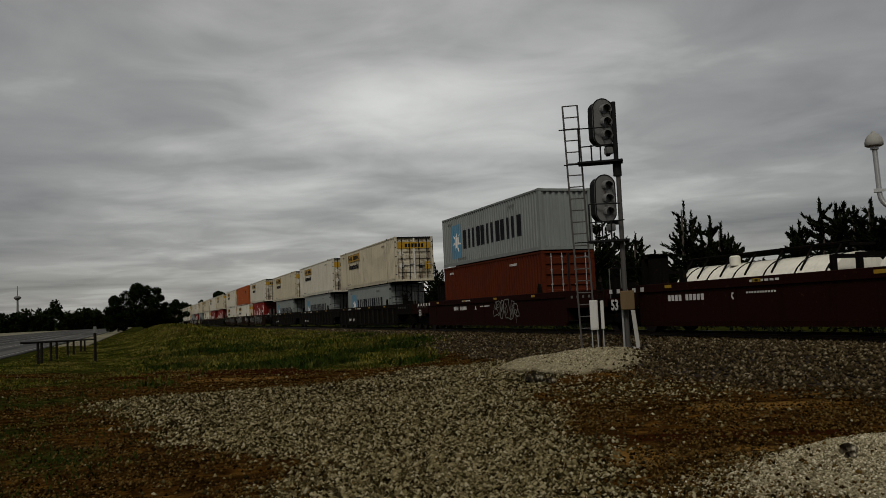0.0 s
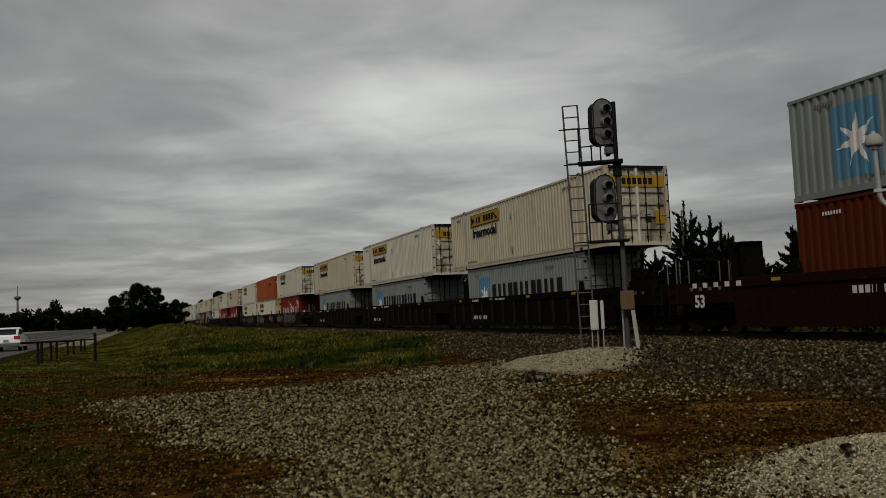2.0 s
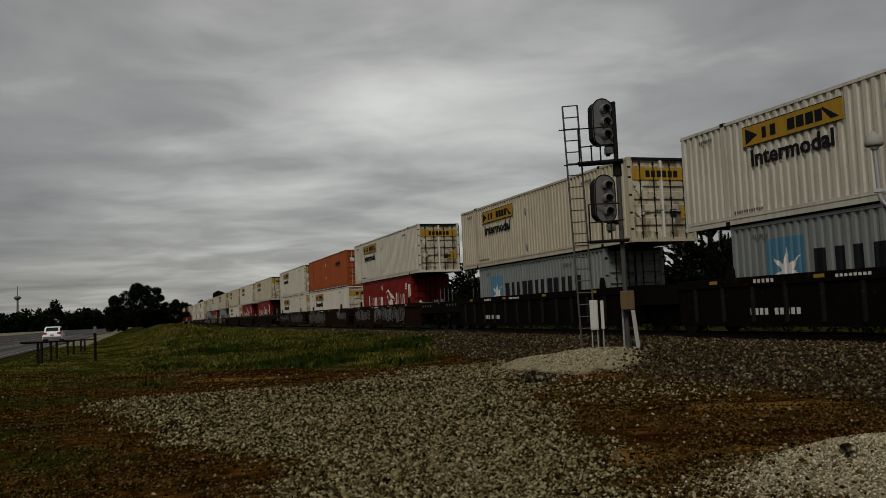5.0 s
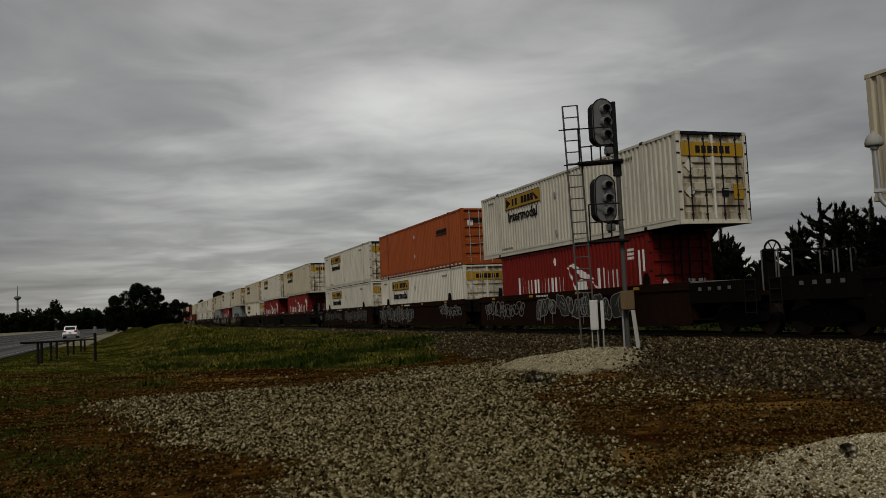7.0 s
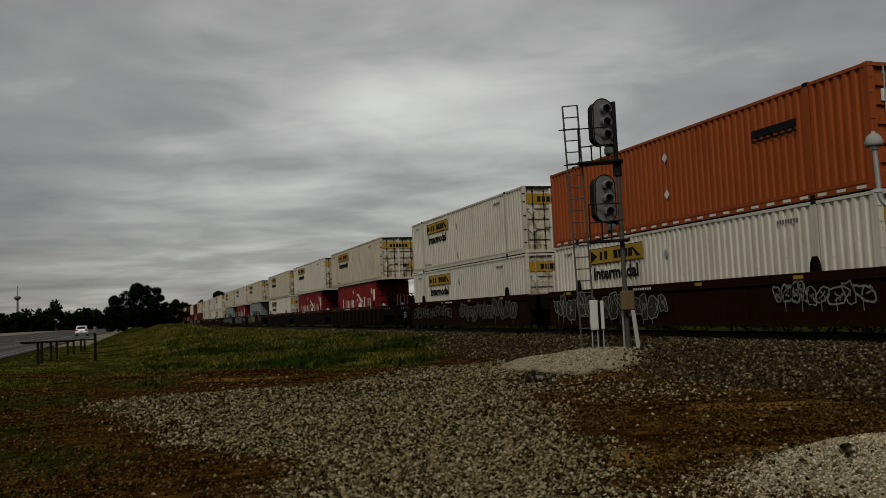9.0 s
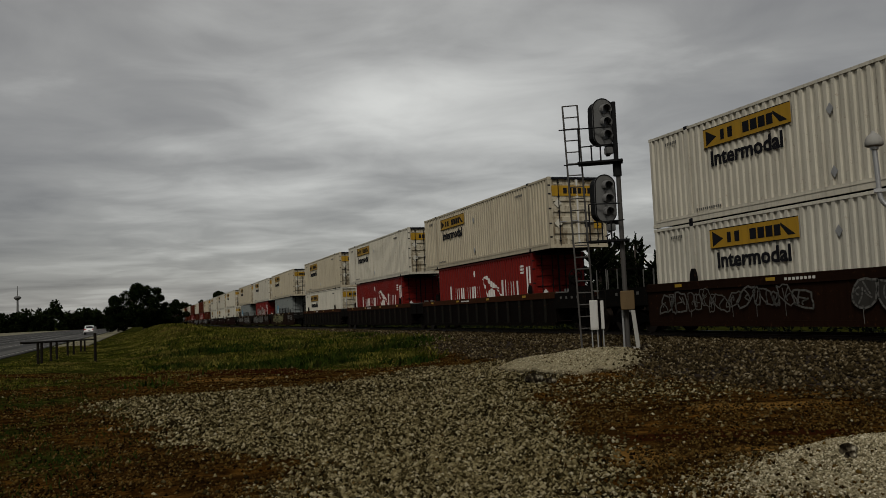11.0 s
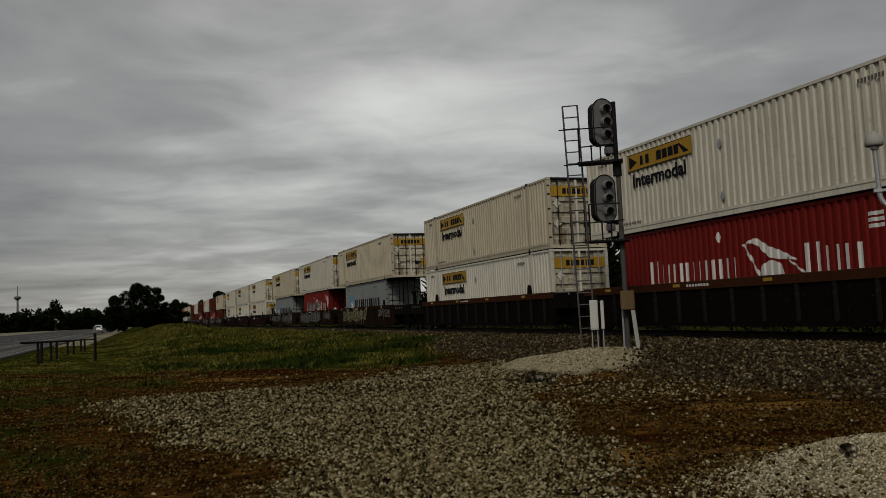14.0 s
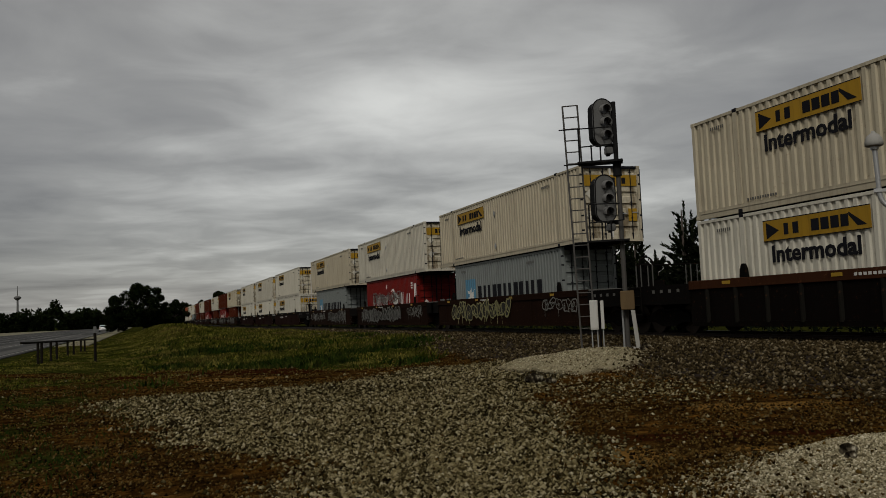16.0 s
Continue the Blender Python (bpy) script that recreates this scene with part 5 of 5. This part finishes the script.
        part("junction_box", Shape().chamfer(xc + 0.02, xc + 0.22, -0.12, 0.10, zc - 0.92, zc - 0.72, 0.02), SIGNAL_GREY, hd)
        hd.matrix_basis = Matrix.Translation((xc, 0.1, 0)) @ pose(0, 0, 0, 0, 0, 27) @ Matrix.Translation((-xc, -0.1, 0))
    part("junction_box", Shape().chamfer(-0.14, 0.24, -0.34, -0.10, 0.83, 1.36, 0.02), CASE_BROWN, sig, "tan metal junction box")
    part("conduit", Shape().tube((-0.10, -0.06, -0.30), (-0.10, -0.06, 0.85), 0.028, 8), GALV, sig)


build_signal()


def build_signal_yard():
    st = thing("marker_post", "short pale weathered post leaning beside signal mast", "post", at=pose(12.72, 20.95, 0, 0, 0, -31))
    part("post", Shape().add([(q.x, q.y, q.z) for q in [Vector((x + (0.11 if z < 0 else 0.0), y, z)) for z in (-0.45, 0.82) for x, y in ((0.0, 0.0), (0.11, 0.0), (0.11, 0.09), (0.0, 0.09))]],
                             [(3, 2, 1, 0), (4, 5, 6, 7), (0, 1, 5, 4), (1, 2, 6, 5), (2, 3, 7, 6), (3, 0, 4, 7)]), CONCRETE, st)
    cb = thing("relay_cabinet", "narrow white metal cabinet standing on thin legs", "cabinet", at=pose(12.8, 21.33, 0, 0, 0, -31))
    part("body", Shape().chamfer(-0.98, -0.76, -0.55, -0.35, 0.32, 1.14, 0.015), CABINET_WHITE, cb)
    part("side_box", Shape().chamfer(-0.69, -0.60, -0.52, -0.38, 0.34, 1.12, 0.01), CABINET_WHITE, cb)
    part("meter_pipe", Shape().tube((-0.725, -0.45, -0.4), (-0.725, -0.45, 1.10), 0.03, 8), STEEL_DARK, cb)
    for x in (-0.95, -0.80, -0.645):
        part("leg", Shape().tube((x, -0.45, -0.42), (x, -0.45, 0.34), 0.018, 6), GALV, cb)
    part("door", Shape().chamfer(-0.965, -0.775, -0.562, -0.552, 0.36, 1.10, 0.004), CABINET_WHITE, cb)


build_signal_yard()


def build_vent_pole():
    """A hooded pipe with an elbow; its lower leg stands out of view."""
    v = thing("hooded_pipe", "pale metal pipe with a domed mushroom cap", "pipe", at=pose(9.0, 8.67, 0, 0, 0, -46))
    r = 0.032
    part("stem", Shape().tube((0.02, 0, 2.28), (0.0, 0, 2.95), r, 14), GALV, v)
    part("collar", Shape().tube((0.0, 0, 2.86), (0.0, 0, 2.92), 0.052, 14), GALV, v)
    part("cap", Shape().lathe([(0.09, 2.90), (0.112, 2.915), (0.112, 2.96), (0.098, 3.01), (0.065, 3.055), (0.03, 3.075), (0.022, 3.10), (0.005, 3.105)], 24), CONCRETE, v, "domed cap", True)
    el, n = Shape(), 7
    pts = [(0.02 + 0.22 * (1 - math.cos(math.pi / 2 * i / n)), 2.29 - 0.22 * math.sin(math.pi / 2 * i / n)) for i in range(n + 1)]
    for (a, b), (c, d) in zip(pts, pts[1:]):
        el.tube((a, 0, b), (c, 0, d), r, 12)
    el.tube((0.24, 0, 2.07), (0.62, 0, 2.07), r, 12)
    part("elbow", el, GALV, v)
    part("lower_leg", Shape().tube((0.60, 0, -0.9), (0.60, 0, 2.10), r, 12), GALV, v)
    part("bracket", Shape().box(0.0, 0.62, -0.012, 0.012, 2.31, 2.345).box(-0.045, 0.05, -0.045, 0.045, 2.305, 2.35), GALV, v)


build_vent_pole()


# ---- fence, car, far mast ----
def build_fence():
    a, b = Vector((-4.2, 41.0, 0)), Vector((-3.2, 68.0, 0))
    f = thing("pipe_fence", "weathered dark pipe fence with one top rail", "fence")

    def at(k, z):
        q = a.lerp(b, k)
        return (q.x, q.y, z)
    part("top_rail", Shape().tube(at(-0.14, 0.50), at(1.02, -0.02 + 0.10), 0.045, 8), POST_WOOD, f)
    for k in (0.02, 0.06, 0.17, 0.25, 0.42, 0.53, 0.68, 0.77):
        top = 0.50 - 0.40 * (k + 0.14) / 1.16
        part("fence_post", Shape().tube(at(k, -0.75), at(k, top), 0.062, 8, 0.055), POST_WOOD, f)
    p = thing("marker_post", "tall weathered timber post standing in grass", "post", at=pose(-1.97, 43.5, 0))
    part("post", Shape().tube((0, 0, -0.75), (0, 0, 0.92), 0.065, 8), POST_WOOD, p)
    part("plate", Shape().box(-0.07, 0.07, -0.08, -0.065, 0.72, 1.02), SIGNAL_GREY, p)


build_fence()


def build_car():
    c = thing("passenger_car", "white hatchback seen from behind, driving away", "car")
    prof = [(-2.20, 0.30), (-2.28, 0.62), (-2.20, 0.98), (-2.05, 1.10), (-1.62, 1.50), (-0.4, 1.60), (0.45, 1.50), (1.25, 1.04), (2.05, 0.90), (2.30, 0.62), (2.28, 0.28)]
    s = Shape()
    vs, n = [], len(prof)
    for x, k in ((-0.90, 1), (-0.80, 0), (0.80, 0), (0.90, 1)):
        for y, z in prof:
            w = 1.0 if z < 0.95 else 0.80
            xx = x * w if abs(x) > 0.85 else x * (1.0 if z < 0.95 else 0.82)
            vs.append((xx, y * (0.985 if k else 1), z if not k or z < 0.95 else z - 0.03))
    fs = []
    for r in range(3):
        for i in range(n):
            j = (i + 1) % n
            fs.append((r * n + i, r * n + j, (r + 1) * n + j, (r + 1) * n + i))
    fs += [tuple(range(n)), tuple(range(3 * n, 4 * n))]
    part("body", s.add(vs, fs), CAR_WHITE, c)
    glass = [(-0.62, -2.055, 1.125), (0.62, -2.055, 1.125), (0.54, -1.69, 1.465), (-0.54, -1.69, 1.465)]
    part("rear_window", Shape().add(glass + [(x, y + 0.03, z - 0.02) for x, y, z in glass], [(0, 1, 2, 3), (7, 6, 5, 4), (0, 4, 5, 1), (1, 5, 6, 2), (2, 6, 7, 3), (3, 7, 4, 0)]), GLASS_DARK, c)
    part("roof_spoiler", Shape().chamfer(-0.60, 0.60, -1.80, -1.52, 1.48, 1.53, 0.012), CAR_WHITE, c)
    for sx in (-1, 1):
        part("side_window", Shape().prism([(-1.75, 1.12), (-1.35, 1.45), (0.35, 1.43), (0.95, 1.10)], 0, *sorted((sx * 0.70, sx * 0.765))), GLASS_DARK, c)
        part("tail_light", Shape().chamfer(*sorted((sx * 0.50, sx * 0.86)), -2.30, -2.12, 0.82, 1.02, 0.02), TAIL_RED, c)
        for y in (-1.42, 1.42):
            w = part("wheel", Shape().tube((sx * 0.68, y, 0.32), (sx * 0.89, y, 0.32), 0.32, 18), RUBBER, c)
            part("rim", Shape().tube((sx * 0.885, y, 0.32), (sx * 0.90, y, 0.32), 0.20, 14), GALV, w)
    part("bumper", Shape().chamfer(-0.84, 0.84, -2.36, -2.2, 0.30, 0.56, 0.04), SIGNAL_GREY, c)
    part("number_plate", Shape().box(-0.16, 0.16, -2.325, -2.29, 0.66, 0.80), CONCRETE, c)
    return c


CAR = build_car()
CAR_WAY = [(0, 46.5), (1.5, 62.2), (3.5, 82.5), (7, 124.0), (9, 147.1), (12.5, 186.0), (14.5, 211.0), (16, 229.0)]


def build_far_mast():
    m = thing("radio_mast", "tall slender mast with a platform, far off", "mast", at=pose(-83, 695, -0.5))
    part("shaft", Shape().tube((0, 0, 0), (0, 0, 24), 1.0, 8, 0.6).tube((0, 0, 24), (0, 0, 33), 0.35, 8, 0.2), SIGNAL_GREY, m)
    part("platform", Shape().lathe([(0.8, 22.5), (2.4, 24.0), (2.4, 25.0), (0.8, 25.8)], 14), SIGNAL_GREY, m)


build_far_mast()


# ---- rocks ----
def build_rocks():
    for x, y, r in ((5.80, 6.13, 0.085), (5.70, 6.00, 0.055), (8.1, 17.5, 0.20), (8.35, 17.2, 0.12), (12.95, 20.7, 0.16), (12.7, 20.4, 0.10)):
        bm = bmesh.new()
        bmesh.ops.create_icosphere(bm, subdivisions=2, radius=1.0)
        for v in bm.verts:
            k = 0.8 + 0.45 * noise.noise(v.co * 1.3 + Vector((x, y, 0)))
            v.co = Vector((v.co.x * r * 1.25 * k, v.co.y * r * k, v.co.z * r * 0.8 * k))
        me = bpy.data.meshes.new("rock")
        bm.to_mesh(me)
        bm.free()
        me.materials.append(ROCK)
        tagged(new("rock", me), "broken dark and pale rock lying on gravel", "rock", "loose rocks").location = (x, y, float(ground_height(x, y)) + r * 0.35)


def rock_build(nt, b):
    n = noise_tex(nt, 9.0, 5)
    nt.links.new(ramp_of(nt, n, [(0.44, (0.008, 0.006, 0.004)), (0.56, (0.06, 0.048, 0.030)), (0.66, (0.34, 0.31, 0.23))]), b.inputs["Base Color"])
    bump_of(nt, b, n, 0.6, 0.03)


ROCK = material("mottled_rock", rock_build, 1.0, 0.0, 0.0)
build_rocks()


# ---- trees ----
def leaf_cloud(centres, radii, n, size, flat=1.0):
    """Many small leaf faces about clump centres."""
    k = RNG.integers(0, len(centres), n)
    d = RNG.normal(0, 1, (n, 3))
    d /= np.linalg.norm(d, axis=1)[:, None]
    p = centres[k] + d * (radii[k] * RNG.uniform(0.35, 1.08, n) ** 0.6)[:, None] * np.array([1, 1, flat])
    u = RNG.normal(0, 1, (n, 3))
    u /= np.linalg.norm(u, axis=1)[:, None]
    w = np.cross(u, RNG.normal(0, 1, (n, 3)))
    w /= np.linalg.norm(w, axis=1)[:, None] + 1e-9
    s = size * RNG.uniform(0.5, 1.5, n)[:, None]
    v = np.stack([p - u * s, p + w * s * 0.45, p + u * s, p - w * s * 0.45], 1).reshape(-1, 3)
    return v, (np.arange(n)[:, None] * 4 + np.array([0, 1, 2, 3]))


def make_tree(x, y, height, width, kind, seed):
    rnd = random.Random(seed)
    z0 = float(ground_height(x, y))
    cedar = kind == "cedar"
    t = thing("tree", "dark evergreen cedar with ragged pointed crown" if cedar else "broad dark leafy tree with rounded crown", "tree",
              "cedars behind the railway" if cedar else "", at=pose(x, y, z0 - 0.1))
    trunk = Shape()
    lean = rnd.uniform(-0.03, 0.03)
    trunk.tube((0, 0, 0), (lean * height, 0, height * 0.5), 0.028 * height, 8, 0.018 * height)
    trunk.tube((lean * height, 0, height * 0.5), (lean * height * 1.2, 0, height * 0.93), 0.018 * height, 8, 0.004 * height)
    cs, rs = [], []
    if cedar:
        # upswept boughs on several leaders
        limbs = []
        leaders = [(0.0, 0.0, height)] + [(rnd.uniform(-0.30, 0.30) * width, rnd.uniform(-0.30, 0.30) * width, height * rnd.uniform(0.72, 0.96)) for _ in range(3)]
        for tx, ty, th in leaders:
            limbs.append((Vector((tx * 0.3, ty * 0.3, th * 0.25)), Vector((tx, ty, th)), 0.16 * width * 0.5))
            for i in range(26):
                f = rnd.uniform(0.04, 0.93)
                a = rnd.uniform(0, 6.28)
                ln = width * (0.56 * (1 - f) ** 0.6 + 0.07) * rnd.uniform(0.5, 1.25)
                p = Vector((tx * f, ty * f, th * f * 0.97))
                q = p + Vector((math.cos(a) * ln, math.sin(a) * ln, ln * rnd.uniform(0.2, 0.85) + 0.1))
                limbs.append((p, q, 0.10 * width * (1.1 - f) + 0.07))
        for p, q, r in limbs[::4]:
            trunk.tube(p, p.lerp(q, 0.8), 0.005 * height, 5, 0.002 * height)
        n = 11000
        A, B = np.array([l[0] for l in limbs]), np.array([l[1] for l in limbs])
        R = np.array([l[2] for l in limbs])
        wt = np.linalg.norm(B - A, axis=1) * (0.3 + R)
        k = RNG.choice(len(limbs), n, p=wt / wt.sum())
        u = RNG.uniform(0.05, 1.0, n)
        c0 = A[k] + (B - A)[k] * u[:, None] + RNG.normal(0, 0.55, (n, 3)) * (R[k] * (1.05 - u * 0.85))[:, None]
        ax = (B - A)[k] / (np.linalg.norm(B - A, axis=1)[k][:, None] + 1e-9) + RNG.normal(0, 0.45, (n, 3)) + np.array([0, 0, 0.25])
        ax /= np.linalg.norm(ax, axis=1)[:, None]
        sd = np.cross(ax, RNG.normal(0, 1, (n, 3)))
        sd /= np.linalg.norm(sd, axis=1)[:, None] + 1e-9
        ls = 0.155 * RNG.uniform(0.5, 1.5, n)[:, None]
        v = np.stack([c0 - ax * ls, c0 + sd * ls * 0.34, c0 + ax * ls * 1.3, c0 - sd * ls * 0.34], 1).reshape(-1, 3)
        f = np.arange(n)[:, None] * 4 + np.array([0, 1, 2, 3])
    else:
        for i in range(46):
            a, f = rnd.uniform(0, 6.28), rnd.uniform(0.02, 1)
            r = width * 0.5 * math.sqrt(rnd.uniform(0, 1)) * math.sin(math.pi * (0.22 + 0.72 * f)) ** 0.7
            cs.append((r * math.cos(a), r * math.sin(a), height * (0.12 + 0.80 * f)))
            rs.append(height * rnd.uniform(0.07, 0.15))
        n, size, flat = 26000, 0.021 * height, 0.85
        for i in range(7):
            a = i * 0.9 + rnd.uniform(-0.2, 0.2)
            trunk.tube((lean * height, 0, height * 0.35), (width * 0.33 * math.cos(a), width * 0.33 * math.sin(a), height * rnd.uniform(0.6, 0.8)), 0.014 * height, 6, 0.004 * height)
    part("trunk", trunk, BARK, t)
    if not cedar:
        v, f = leaf_cloud(np.array(cs), np.array(rs), n, size, flat)
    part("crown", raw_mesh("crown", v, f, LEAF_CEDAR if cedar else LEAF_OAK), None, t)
    return t


CEDARS = [(40.0, 57.3, 9.4, 3.9), (40.8, 55.2, 8.0, 2.6), (40.2, 53.2, 7.2, 2.8), (40.0, 51.5, 5.7, 2.6), (41.0, 49.8, 4.4, 2.6),
          (40.3, 45.3, 6.5, 2.6), (40.0, 43.1, 7.6, 3.6), (40.8, 41.2, 6.9, 3.2), (40.2, 39.3, 7.1, 3.6), (40.0, 37.6, 6.9, 3.2), (40.5, 36.0, 7.2, 3.4), (41.5, 34.0, 7.0, 3.6),
          (40.0, 71.0, 9.8, 4.2), (40.6, 67.6, 8.0, 3.4), (40.2, 64.8, 7.6, 3.2), (40.5, 62.4, 5.9, 2.8), (41.0, 60.4, 5.2, 2.6), (40.5, 47.8, 4.0, 2.6)]
CEDARS += [(41.5 + 0.6 * (-1) ** i, 73 + 6.3 * i + 0.4 * (i % 3), 8.2 + 0.8 * (-1) ** i, 4.0 + 0.12 * i) for i in range(9)]


def build_trees():
    for i, (x, y, h, w) in enumerate(CEDARS):
        make_tree(x, y, h, w, "cedar", 100 + i)
    make_tree(0.9, 200, 10.4, 10.2, "broad", 11)
    make_tree(-4.5, 206, 8.2, 5.5, "broad", 12)
    make_tree(7.2, 203, 6.4, 8.0, "broad", 13)
    make_tree(25.5, 300, 11.6, 6.5, "broad", 14)
    make_tree(29.8, 303, 11.2, 6.0, "broad", 15)


build_trees()


def build_undergrowth():
    n = 260
    x, y = RNG.uniform(40, 50, n), RNG.uniform(22, 140, n)
    cs = np.stack([x, y, ground_height(x, y) + RNG.uniform(0.4, 2.6, n)], -1)
    v, f = leaf_cloud(cs, RNG.uniform(0.7, 1.6, n), 26000, 0.20)
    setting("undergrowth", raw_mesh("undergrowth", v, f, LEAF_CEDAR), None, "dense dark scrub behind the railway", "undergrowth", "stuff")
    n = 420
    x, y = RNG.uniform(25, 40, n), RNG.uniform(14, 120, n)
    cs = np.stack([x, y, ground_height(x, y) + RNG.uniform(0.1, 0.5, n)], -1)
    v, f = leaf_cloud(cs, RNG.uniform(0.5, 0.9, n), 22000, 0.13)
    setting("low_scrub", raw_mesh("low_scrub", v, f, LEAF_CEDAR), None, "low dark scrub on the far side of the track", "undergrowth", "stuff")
    m = 4200
    a = np.radians(RNG.uniform(-40, 60, m))
    d = RNG.uniform(500, 560, m)
    top = 9.3 + 2.6 * np.sin(a * 57) * np.sin(a * 143 + 1) + 3.0 * RNG.uniform(0, 1, m) ** 4
    cs = np.stack([d * np.sin(a), d * np.cos(a), -0.5 + top * RNG.uniform(0.03, 1, m)], -1)
    v, f = leaf_cloud(cs, RNG.uniform(1.4, 3.0, m), 210000, 0.95)
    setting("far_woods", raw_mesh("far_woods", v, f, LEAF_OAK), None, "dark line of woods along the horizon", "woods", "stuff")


build_undergrowth()


def straw_build(nt, b):
    n = noise_tex(nt, 0.05, 5)
    nt.links.new(ramp_of(nt, n, [(0.3, (0.06, 0.055, 0.022)), (0.7, (0.19, 0.165, 0.09))]), b.inputs["Base Color"])


STRAW = material("dry_straw_field", straw_build, 0.95)
setting("field", Shape().box(-420, -33.4, 120, 495, -0.50, -0.43).box(-6.4, -3.9, 75, 495, -0.50, -0.425), STRAW, "pale dry field beyond the road", "field")


# ---- movement ----
def motions():
    for ob, y, z in TRAIN:
        walk(ob, [(t, pose(TRACK_X, y - d, z)) for t, d in TRAVEL])

    walk(CAR, [(t, pose(-8.5, y, -0.405)) for t, y in CAR_WAY])


motions()
